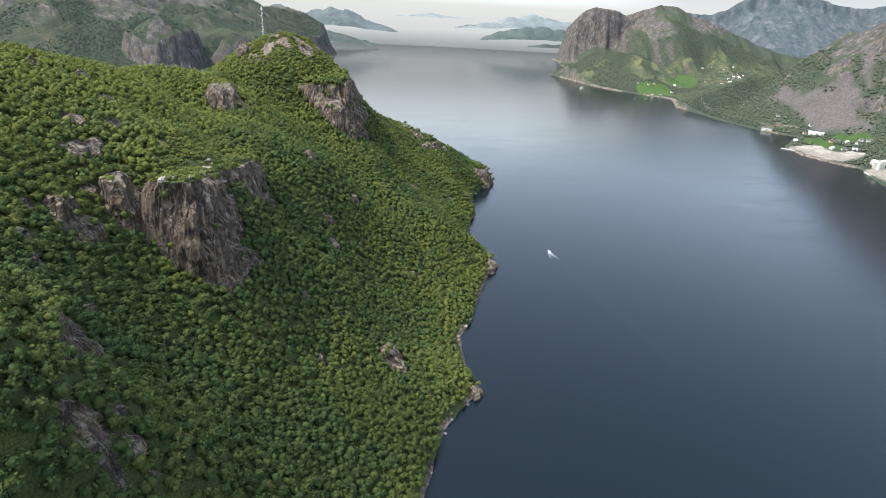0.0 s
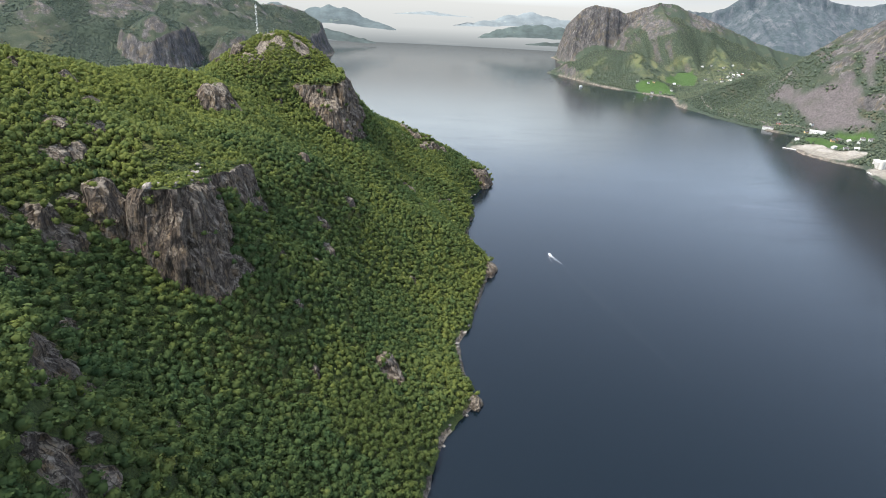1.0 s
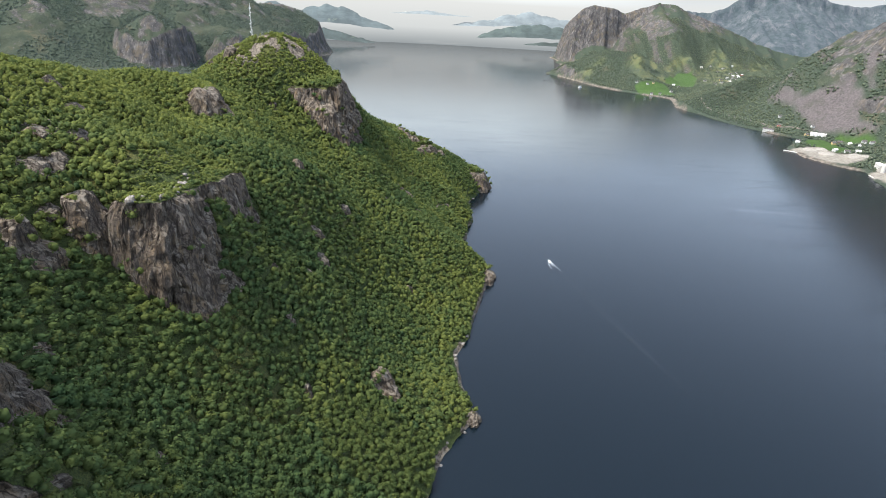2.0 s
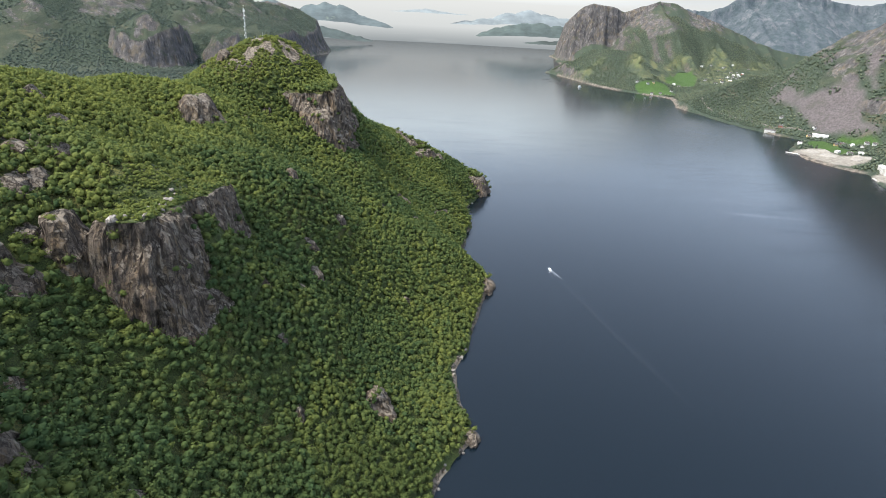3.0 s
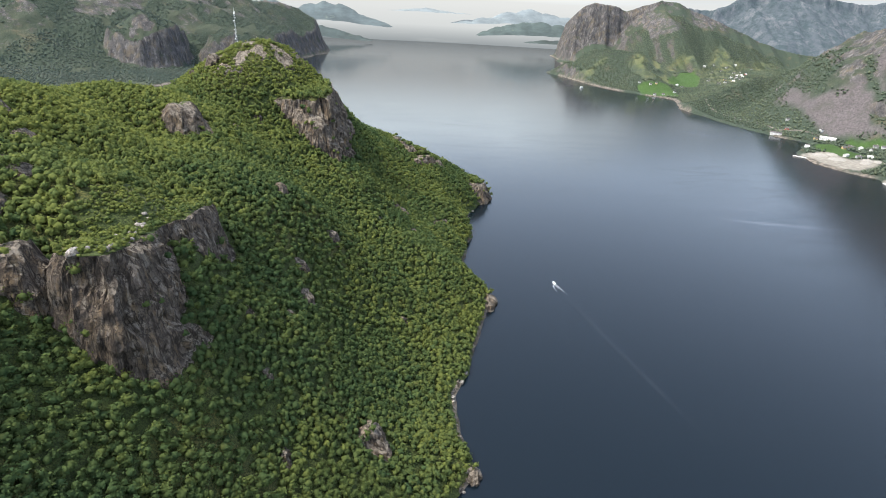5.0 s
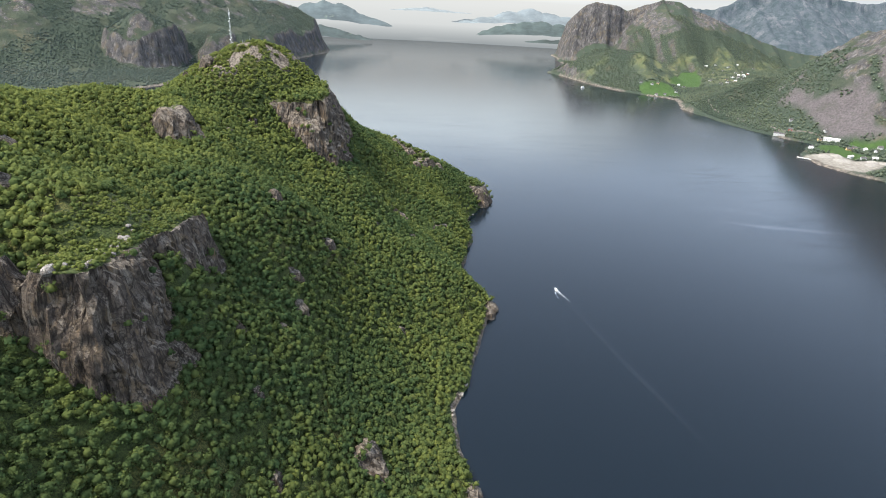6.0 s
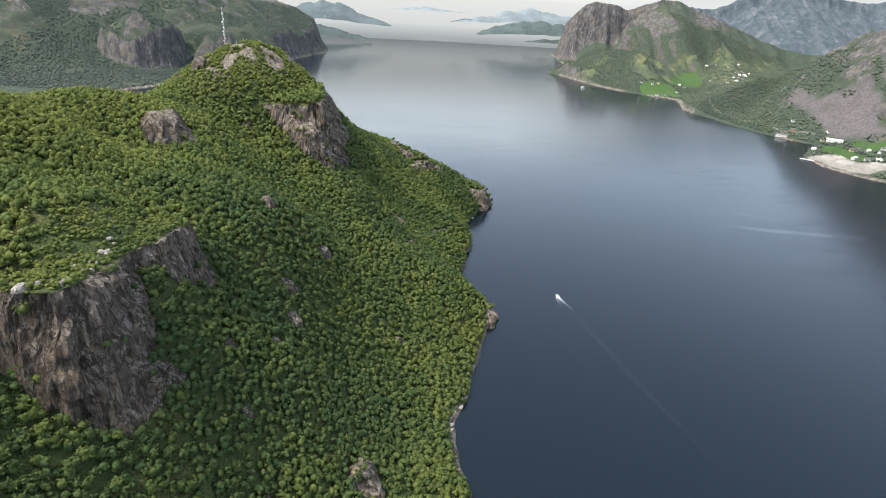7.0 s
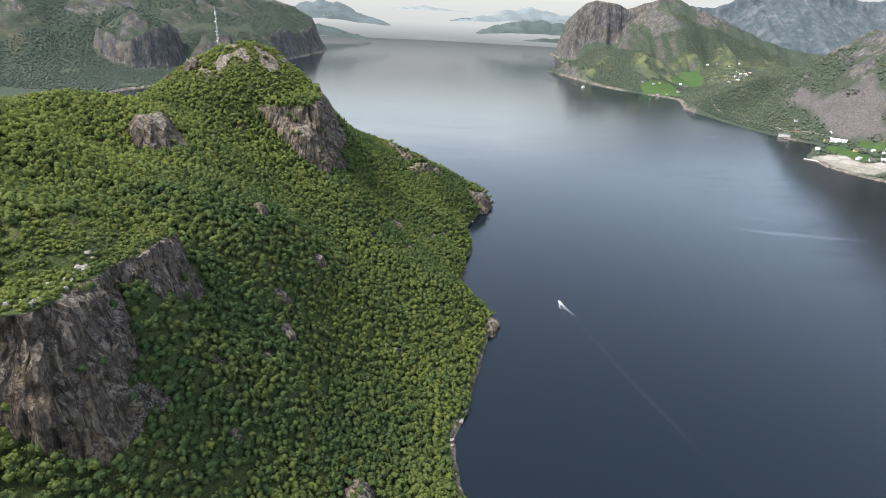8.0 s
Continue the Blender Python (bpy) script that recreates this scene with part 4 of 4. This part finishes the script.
def lattice_mast(x, y, tall):
    """A guyless steel lattice mast with drums and panels on it."""
    mast = tagged(new("radio_mast"), "grey steel lattice radio mast with white antenna drums on the summit", "mast")
    ground = shore_ground(x, y)
    mast.location = (x, y, ground)
    foot, head = 1.2, 0.4

    def corner(k, z):
        r = foot + (head - foot) * z / tall
        return Vector((r * math.cos(2.0944 * k), r * math.sin(2.0944 * k), z))

    for k in range(3):
        bm = bmesh.new()
        tube(bm, [corner(k, -2), corner(k, tall)], [0.11, 0.08], 5)
        part("leg", bm, STEEL, mast)
    levels = 16
    for i in range(levels):
        z0, z1 = tall * i / levels, tall * (i + 1) / levels
        for k in range(3):
            bm = bmesh.new()
            tube(bm, [corner(k, z0), corner((k + 1) % 3, z1)], [0.045, 0.045], 4)
            part("brace", bm, STEEL, mast)
    for z, a, r in ((0.12, 0.4, 1.0), (0.2, 3.6, 1.3), (0.27, 5.2, 1.1), (0.36, 4.4, 0.9), (0.45, 3.0, 0.9), (0.56, 5.0, 1.1), (0.7, 4.2, 1.2), (0.78, 5.6, 0.8)):
        bm = bmesh.new()
        out = Vector((math.cos(a), math.sin(a), 0))
        tube(bm, [out * 0.5 + Vector((0, 0, z * tall)), out * 1.1 + Vector((0, 0, z * tall)), out * 1.8 + Vector((0, 0, z * tall))], [r * 0.4, r * 0.6, r * 0.6], 14)
        drum = part("antenna_drum", bm, DRUM, mast, "white round antenna drum")
        bm = bmesh.new()
        tube(bm, [out * 0.1 + Vector((0, 0, z * tall)), out * 0.55 + Vector((0, 0, z * tall))], [0.07, 0.07], 6)
        part("bracket", bm, STEEL, drum, "grey steel bracket")
    for k in range(3):
        bm = bmesh.new()
        a = 2.0944 * k + 0.5
        box(bm, (0.5, 0.35, 3.2), (1.0 * math.cos(a), 1.0 * math.sin(a), tall * 0.92), 0.05, math.degrees(a))
        part("panel_antenna", bm, DRUM, mast, "white upright panel antenna")
    bm = bmesh.new()
    tube(bm, [(0, 0, tall - 0.5), (0, 0, tall + 4)], [0.14, 0.08], 6)
    part("top_rod", bm, DRUM, mast)
    return mast


lattice_mast(-256, 848, 42.0)


def house(name, label, x, y, ground, wide, deep, wall_h, turn, wall, roof_m, windows=3, steep=0.5, group="", category="house"):
    """A gabled house with eaves, framed windows, a door and, on dwellings, a chimney; its front faces -y before turning."""
    ob = tagged(new(name), label, category, group)
    ob.matrix_basis = pose(x, y, ground, 0, 0, turn)
    bm = bmesh.new()
    rise = steep * deep / 2
    cs = [(-wide / 2, -deep / 2), (wide / 2, -deep / 2), (wide / 2, deep / 2), (-wide / 2, deep / 2)]
    lo = [bm.verts.new((a, c, -1.5)) for a, c in cs]
    hi = [bm.verts.new((a, c, wall_h)) for a, c in cs]
    for i in range(4):
        bm.faces.new((lo[i], lo[(i + 1) % 4], hi[(i + 1) % 4], hi[i]))
    g0, g1 = bm.verts.new((-wide / 2, 0, wall_h + rise)), bm.verts.new((wide / 2, 0, wall_h + rise))
    bm.faces.new((hi[0], g0, hi[3]))
    bm.faces.new((hi[1], hi[2], g1))
    part("wall", bm, wall, ob)
    bm = bmesh.new()
    e, k = 0.5, 0.25
    for sgn in (-1, 1):
        a = [(-wide / 2 - e, sgn * (deep / 2 + e), wall_h - e * steep), (wide / 2 + e, sgn * (deep / 2 + e), wall_h - e * steep), (wide / 2 + e, 0, wall_h + rise), (-wide / 2 - e, 0, wall_h + rise)]
        low = [bm.verts.new(p) for p in a]
        top = [bm.verts.new((p[0], p[1], p[2] + k)) for p in a]
        bm.faces.new(low)
        bm.faces.new(top[::-1])
        for i in range(4):
            bm.faces.new((low[i], low[(i + 1) % 4], top[(i + 1) % 4], top[i]))
    roof = part("roof", bm, roof_m, ob)
    if category == "house":
        bm = bmesh.new()
        box(bm, (0.7, 0.7, 1.8), (wide * 0.18, deep * 0.08, wall_h + rise + 0.5), 0.04)
        part("chimney", bm, GREY, roof, "grey brick chimney")
    for sgn in (-1, 1):
        for i in range(windows):
            across, at = min(1.3, wide / windows * 0.4), ((i + 0.5) / windows * wide - wide / 2, sgn * (deep / 2 + 0.03), wall_h * 0.55)
            bm = bmesh.new()
            box(bm, (across + 0.24, 0.12, 1.44), at, 0.02)
            window = part("window", bm, DRUM, ob)
            bm = bmesh.new()
            box(bm, (across, 0.05, 1.2), (at[0], at[1] + sgn * 0.055, at[2]), 0.01)
            part("pane", bm, PANE, window, "dark window glass")
    bm = bmesh.new()
    box(bm, (0.12, 1.0, 2.1), (wide / 2 + 0.04, 0, 1.05), 0.02)
    part("door", bm, GREY, ob)
    return ob


# small hut and posts by the mast
hz = shore_ground(-250, 843)
house("hut", "small white service hut beside the radio mast", -250, 843, hz, 4.5, 3.2, 2.4, 20, WHITE, ROOF_DARK, 1, 0.3, category="hut")
for dx, tall in ((8, 5), (16, 7), (19, 6)):
    bm = bmesh.new()
    tube(bm, [(0, 0, -0.5), (0, 0, tall * 0.5), (0, 0, tall)], [0.16, 0.13, 0.08], 6)
    pole = tagged(part("antenna_pole", bm, STEEL, None), "thin grey antenna pole on the bare summit", "pole", "poles on the summit")
    pole.location = (-250 + dx, 845 + 0.3 * dx, shore_ground(-250 + dx, 845 + 0.3 * dx))

# boulders along the brink of the cliff and on the shore
def boulder(rs, x, y, size, label, group, ground=shore_ground):
    bm = bmesh.new()
    bmesh.ops.create_icosphere(bm, subdivisions=2, radius=0.5)
    stretch = rs.uniform(0.75, 1.3, 3) * (1, 1, 0.75)
    for v in bm.verts:
        n3 = noise.noise(v.co * 2.3 + Vector((x, y, 0))) * 0.28 + noise.noise(v.co * 5 + Vector((y, x, 3))) * 0.1
        v.co = Vector([c * q * (1 + n3) for c, q in zip(v.co, stretch)]) * size
    ob = part("boulder", bm, boulder_m, None)
    tagged(ob, label, "boulder", group)
    ob.matrix_basis = pose(x, y, ground(x, y) + 0.12 * size, 0, 0, rs.uniform(0, 360))
    return ob


rs = np.random.RandomState(31)
brink = [(-175, 336), (-166, 338), (-158, 339), (-153, 343), (-152, 352), (-157, 362), (-154, 372), (-158, 385), (-159, 398)]
boulder(rs, -170, 337.5, 6.5, "large rounded pale granite boulder on the cliff edge", "boulders on the cliff edge")
for k in range(34):
    i = rs.randint(len(brink) - 1)
    t = rs.rand()
    bx = brink[i][0] * (1 - t) + brink[i + 1][0] * t - rs.uniform(1.0, 9.0)
    by = brink[i][1] * (1 - t) + brink[i + 1][1] * t + rs.uniform(1.5, 9.0)
    boulder(rs, bx, by, rs.uniform(1.2, 3.6), "pale grey granite boulder among heath on the cliff edge", "boulders on the cliff edge")
for k in range(46):
    i = rs.randint(2, 21)
    t = rs.rand()
    bx = COAST[i][0] * (1 - t) + COAST[i + 1][0] * t + rs.uniform(-2.0, 1.5)
    by = COAST[i][1] * (1 - t) + COAST[i + 1][1] * t + rs.uniform(-1.5, 1.5)
    if -1.0 < shore_ground(bx, by) < 6:
        boulder(rs, bx, by, rs.uniform(1.5, 4.2), "pale shore boulder at the waterline", "boulders on the waterline")

# ---- motor boat and its wake ----
boat = tagged(new("motor_boat"), "small white motor boat running on the fjord", "boat")
boat.matrix_basis = pose(163, 727, 0, 0, 0, 16)
bm = bmesh.new()
rows = []
for yy, w, keel, deck in ((-3.6, 1.25, -0.45, 0.9), (-1.5, 1.35, -0.5, 0.95), (1.0, 1.25, -0.45, 1.05), (2.8, 0.7, -0.25, 1.2), (3.9, 0.06, 0.35, 1.35)):
    rows.append([bm.verts.new(p) for p in ((-w, yy, deck), (-w * 0.85, yy, 0.1), (0, yy, keel), (w * 0.85, yy, 0.1), (w, yy, deck))])
for r, q in zip(rows, rows[1:]):
    for i in range(4):
        bm.faces.new((r[i], r[i + 1], q[i + 1], q[i]))
    bm.faces.new((r[4], r[0], q[0], q[4]))
bm.faces.new(rows[0])
bm.faces.new(rows[-1][::-1])
part("hull", bm, GELCOAT, boat)
bm = bmesh.new()
box(bm, (1.9, 2.6, 1.1), (0, 0.1, 1.55), 0.2)
cabin = part("cabin", bm, GELCOAT, boat)
bm = bmesh.new()
box(bm, (1.7, 0.1, 0.6), (0, 1.42, 1.75), 0.03)
part("windscreen", bm, PANE, cabin, "dark tinted windscreen")
bm = bmesh.new()
box(bm, (0.5, 0.6, 1.2), (0, -3.9, 0.8), 0.1)
part("outboard_motor", bm, RUBBER, boat)


def ribbon(name, label, line, widths, mat, z, k):
    """A flat foam streak on the water with frayed edges."""
    pts = np.array(line, float)
    t = np.linspace(0, len(pts) - 1, 60)
    x, y = np.interp(t, np.arange(len(pts)), pts[:, 0]), np.interp(t, np.arange(len(pts)), pts[:, 1])
    w = np.interp(t, np.arange(len(pts)), widths)
    dx, dy = np.gradient(x), np.gradient(y)
    nx, ny = -dy / np.hypot(dx, dy), dx / np.hypot(dx, dy)
    wl, wr = w * (1 + 0.6 * value_noise(t * 2.3, t * 0, k)), w * (1 + 0.6 * value_noise(t * 2.1 + 9, t * 0, k + 1))
    co = np.concatenate([np.stack([x + nx * wl, y + ny * wl, np.full(60, z)], -1), np.stack([x - nx * wr, y - ny * wr, np.full(60, z)], -1)])
    i = np.arange(59)
    ob = tagged(new(name, raw_mesh(name, co, np.stack([i, i + 60, i + 61, i + 1], -1))), label, "wake", kind="stuff")
    ob.data.materials.append(mat)


ribbon("wake_foam", "white bow wave spreading from the boat", [(162.2, 729), (161.2, 723), (160.8, 717), (161.6, 710), (162.4, 702)], (0.15, 0.3, 0.22, 0.12, 0.04), FOAM, 0.05, 1)
ribbon("wake_foam", "white bow wave spreading from the boat", [(164.2, 729), (165.8, 723), (168.0, 716), (171.0, 708), (174.5, 699)], (0.15, 0.3, 0.22, 0.12, 0.04), FOAM, 0.05, 3)
ribbon("wake_foam", "white propeller wash behind the boat", [(163.5, 724), (165.0, 718), (167.5, 709)], (0.25, 0.18, 0.05), FOAM, 0.06, 5)

def ripples(label, line, half, crests, tall):
    """Low parallel swells along a line on the water, dying out at both ends."""
    pts = np.array(line, float)
    t = np.linspace(0, len(pts) - 1, 220)
    x, y = np.interp(t, np.arange(len(pts)), pts[:, 0]), np.interp(t, np.arange(len(pts)), pts[:, 1])
    x = np.convolve(np.pad(x, 12, "edge"), np.ones(25) / 25, "valid")
    y = np.convolve(np.pad(y, 12, "edge"), np.ones(25) / 25, "valid")
    dx, dy = np.gradient(x), np.gradient(y)
    nx, ny = -dy / np.hypot(dx, dy), dx / np.hypot(dx, dy)
    across = np.linspace(-1, 1, 41)
    fade = np.sin(np.pi * np.clip(t / t[-1], 0.0, 1.0)) ** 0.6 * (0.75 + 0.35 * value_noise(t * 9, t * 0, 2))
    z = 0.03 + tall * fade[:, None] * (0.5 - 0.5 * np.cos(2 * np.pi * crests * (across[None] + 1) / 2)) * (1 - across[None] ** 2)
    co = np.stack([x[:, None] + nx[:, None] * across * half, y[:, None] + ny[:, None] * across * half, z], -1).reshape(-1, 3)
    i = np.arange(220 * 41).reshape(220, 41)
    quads = np.stack([i[:-1, :-1], i[:-1, 1:], i[1:, 1:], i[1:, :-1]], -1).reshape(-1, 4)
    ob = tagged(new("wake_ripples", raw_mesh("wake_ripples", co, quads, True)), label, "wake", kind="stuff")
    ob.data.materials.append(water_m)


ripples("long dark double ripple of the boat's wake", [(165, 716), (175, 675), (187, 636), (206, 568), (223, 516), (237, 469), (247, 436)], 3.2, 3, 0.26)
ripples("faint dark ripple spreading from the boat", [(160, 690), (156, 650), (151, 600), (152, 560)], 3.5, 2, 0.3)
# wind lanes: the pale sheen of ruffled water is put into the base colour
SLICK = plain("wind-ruffled water", (0.026, 0.034, 0.044), 0.26, 0.0, 0.3, 0.02)
ribbon("wind_lane", "pale wind-ruffled lane on the water", [(490, 1008), (568, 989), (655, 980), (727, 968)], (0.8, 6, 7, 0.8), SLICK, 0.02, 2)
ribbon("wind_lane", "pale wind-ruffled lane on the water", [(530, 1075), (571, 1058), (623, 1034)], (0.8, 6, 0.8), SLICK, 0.02, 4)
ribbon("wind_lane", "pale wind-ruffled lane on the water", [(726, 1775), (783, 1724), (860, 1688)], (0.8, 8, 0.8), SLICK, 0.02, 6)

# ---- hamlet, gravel works and quays on the far shore ----
rs = np.random.RandomState(41)
PAINTS = (WHITE, WHITE, WHITE, WHITE, GREY, RED, OCHRE, GREY)
ROOFS = (ROOF_DARK, ROOF_DARK, ROOF_DARK, ROOF_PALE)
NAMES = {WHITE: "white", RED: "dark red", OCHRE: "ochre", GREY: "grey"}
LABEL = "{} wooden house with pitched roof {}"


def dwelling(x, y, where, group, wide=None):
    wall, roof_m = PAINTS[rs.randint(len(PAINTS))], ROOFS[rs.randint(len(ROOFS))]
    w = wide or rs.uniform(9, 13)
    house("house", LABEL.format(NAMES[wall], where), x, y, east_ground(x, y), w, rs.uniform(7, 8.5), rs.uniform(3.5, 5), rs.uniform(-40, 40), wall, roof_m, 3, 0.8, group)


for x, y in ((1018, 1598), (1024, 1607), (1105, 1700), (1117, 1592), (1144, 1608), (1160, 1590), (1170, 1563), (1186, 1573), (1198, 1558), (1111, 1485), (1081, 1483), (1128, 1720), (1070, 1790), (1088, 1830)):
    dwelling(x, y, "beside the fields", "houses by the gravel works")
for x, y in ((885, 2629), (927, 2606), (958, 2624), (1015, 2547), (1072, 2678), (1092, 2669), (945, 2488), (905, 2477)):
    dwelling(x, y, "on the green bay farm", "farmhouses at the bay")
for x, y in ((1518, 3432), (1468, 3216), (1334, 2834), (1387, 2879), (1480, 3031), (1448, 2926), (1556, 3119), (1520, 3006), (1570, 3085), (1637, 3186), (1617, 3373), (1566, 3420), (1850, 3540), (1690, 3422), (1576, 3338),
             (1320, 2916), (1530, 3070), (1590, 3140), (1500, 3060), (1420, 2960), (1600, 3240), (1655, 3290)):
    dwelling(x, y, "in the valley village", "village houses", rs.uniform(10, 17))
house("warehouse", "long white flat-gabled works building below the scree", 1128, 1684, east_ground(1128, 1684), 40, 16, 7, -35, WHITE, ROOF_PALE, 8, 0.25, category="building")
house("boathouse", "wide grey boathouse standing at the waterline", 1024, 1764, 1.5, 30, 11, 9, -38, GREY, ROOF_DARK, 5, 0.5, category="boathouse")
house("works_hall", "tall pale silo hall of the gravel works", 1050, 1318, 3.0, 34, 16, 16, 70, CONCRETE, ROOF_PALE, 4, 0.25, category="building")
house("crusher_house", "small pale crusher house between the sand heaps", 1060, 1500, 4.0, 14, 9, 9, 30, GREY, ROOF_PALE, 2, 0.3, category="building")


def silo(x, y, r, tall):
    ob = tagged(new("silo"), "tall round pale concrete silo at the quay", "silo", "silos of the works")
    ob.location = (x, y, east_ground(x, y))
    bm = bmesh.new()
    tube(bm, [(0, 0, -1), (0, 0, tall)], [r, r], 18)
    part("drum", bm, CONCRETE, ob)
    bm = bmesh.new()
    tube(bm, [(0, 0, tall - 0.01), (0, 0, tall + 1.8)], [r, r * 0.25], 18)
    part("cap", bm, ROOF_PALE, ob)


for k in range(3):
    silo(1040 + 9 * k, 1296 + 5 * k, 4.0, 20)


def heap(x, y, r, tall, k):
    """A cone-shaped heap with a ragged skirt."""
    bm = bmesh.new()
    rings = []
    for f in (1.0, 0.75, 0.5, 0.25, 0.06):
        rings.append([bm.verts.new((r * f * math.cos(0.3142 * i) * (1 + 0.2 * noise.noise((i * 0.7, k, f))), r * f * math.sin(0.3142 * i) * (1 + 0.2 * noise.noise((i * 0.6, k + 5, f))),
                                    tall * (1 - f) ** 0.9 - (1.0 if f == 1.0 else 0))) for i in range(20)])
    for a, c in zip(rings, rings[1:]):
        for i in range(20):
            bm.faces.new((a[i], a[(i + 1) % 20], c[(i + 1) % 20], c[i]))
    bm.faces.new(rings[-1])
    ob = tagged(part("gravel_mound", bm, GRAVEL, None), "pale heap of washed sand and gravel at the works", "heap", "heaps of the gravel works")
    ob.location = (x, y, east_ground(x, y))


GRAVEL = plain("washed gravel", (0.21, 0.20, 0.18), 0.95, 0.0, 0.2, 0.2)
for k, (x, y, r, tall) in enumerate(((1000, 1510, 20, 5), (1035, 1515, 16, 6), (1020, 1470, 22, 4), (1085, 1455, 15, 5), (1105, 1440, 14, 4), (1062, 1430, 14, 4), (1040, 1225, 16, 6))):
    heap(x, y, r, tall, k)


def quay(label, x, y, wide, deep, turn):
    ob = tagged(new("quay"), label, "quay")
    ob.matrix_basis = pose(x, y, 0, 0, 0, turn)
    bm = bmesh.new()
    box(bm, (wide, deep, 1.0), (0, 0, 1.6), 0.1)
    part("deck", bm, CONCRETE, ob)
    for i in range(6):
        bm = bmesh.new()
        px_ = (i + 0.5) / 6 * wide - wide / 2
        tube(bm, [(px_, deep / 2 - 0.6, -4), (px_, deep / 2 - 0.6, 1.2)], [0.4, 0.4], 8)
        part("pile", bm, CONCRETE, ob)


quay("grey concrete loading quay of the gravel works", 942, 1498, 34, 9, 140)
quay("long pale quay by the silo hall", 1000, 1265, 30, 10, 80)


def moored(x, y, long, turn, label):
    ob = tagged(new("moored_boat"), label, "boat", "moored boats")
    ob.matrix_basis = pose(x, y, 0, 0, 0, turn)
    bm = bmesh.new()
    w = long * 0.17
    lo = [(-w * 0.7, -long / 2), (w * 0.7, -long / 2), (w * 0.7, long * 0.2), (0, long * 0.46), (-w * 0.7, long * 0.2)]
    hi = [(-w, -long / 2), (w, -long / 2), (w, long * 0.22), (0, long / 2), (-w, long * 0.22)]
    a, c = [bm.verts.new((*p, -0.5)) for p in lo], [bm.verts.new((*p, 1.6)) for p in hi]
    for i in range(5):
        bm.faces.new((a[i], a[(i + 1) % 5], c[(i + 1) % 5], c[i]))
    bm.faces.new(c)
    bm.faces.new(a[::-1])
    part("hull", bm, GELCOAT, ob)
    bm = bmesh.new()
    box(bm, (w * 1.3, long * 0.35, 2.0), (0, -long * 0.08, 2.5), 0.15)
    part("wheelhouse", bm, GELCOAT, ob)


moored(1050, 1726, 18, 60, "white cabin boat moored at the jetty")
moored(1066, 1716, 16, 75, "white cabin boat moored at the jetty")

# fish farm: floating rings and a feed barge
barge = tagged(new("feed_barge"), "white feed barge of the fish farm", "barge")
barge.matrix_basis = pose(630, 2614, 0, 0, 0, 30)
bm = bmesh.new()
box(bm, (16, 9, 3.0), (0, 0, 0.6), 0.3)
part("hull", bm, GREY, barge)
bm = bmesh.new()
box(bm, (11, 7, 6.0), (0, 0, 5.05), 0.3)
part("deckhouse", bm, WHITE, barge)
for k in range(8):
    bm = bmesh.new()
    ring = [(9 * math.cos(0.2618 * i), 9 * math.sin(0.2618 * i), 0.35) for i in range(25)]
    tube(bm, ring, [0.45] * 25, 5)
    ob = tagged(part("fish_pen", bm, RUBBER, None), "dark round floating fish pen", "fish pen", "pens of the fish farm")
    ob.location = (600 - 23 * (k // 2) - 26 * (k % 2), 2680 + 58 * (k // 2) - 22 * (k % 2), 0)


# ---- road along the far shore ----
ROAD = [(1118, 1700), (1075, 1775), (1052, 1850), (1022, 1950), (1000, 2080), (985, 2180), (1010, 2290), (1090, 2420), (1190, 2600), (1330, 2780), (1480, 2980), (1600, 3200)]
t = np.linspace(0, len(ROAD) - 1, 240)
rx, ry = (np.interp(t, np.arange(len(ROAD)), np.array(ROAD, float)[:, i]) for i in (0, 1))
rx = rx + 9 * value_noise(t * 1.3, t * 0, 4)
dx, dy = np.gradient(rx), np.gradient(ry)
nx, ny = -dy / np.hypot(dx, dy) * 2.2, dx / np.hypot(dx, dy) * 2.2
rz = east_height(rx, ry)[0]
rz = np.convolve(np.pad(rz, 4, "edge"), np.ones(9) / 9, "valid") + 1.2
co = np.concatenate([np.stack([rx + nx, ry + ny, rz], -1), np.stack([rx - nx, ry - ny, rz], -1), np.stack([rx + 1.6 * nx, ry + 1.6 * ny, rz - 5], -1), np.stack([rx - 1.6 * nx, ry - 1.6 * ny, rz - 5], -1)])
i = np.arange(239)
quads = np.concatenate([np.stack([i, i + 240, i + 241, i + 1], -1), np.stack([i + 480, i, i + 1, i + 481], -1), np.stack([i + 240, i + 720, i + 721, i + 241], -1)])
road = tagged(new("road", raw_mesh("road", co, quads)), "narrow pale gravel road along the far shore", "road", kind="structure")
road.data.materials.append(plain("pale road gravel", (0.14, 0.13, 0.115), 0.95, 0.0, 0.2, 0.3))
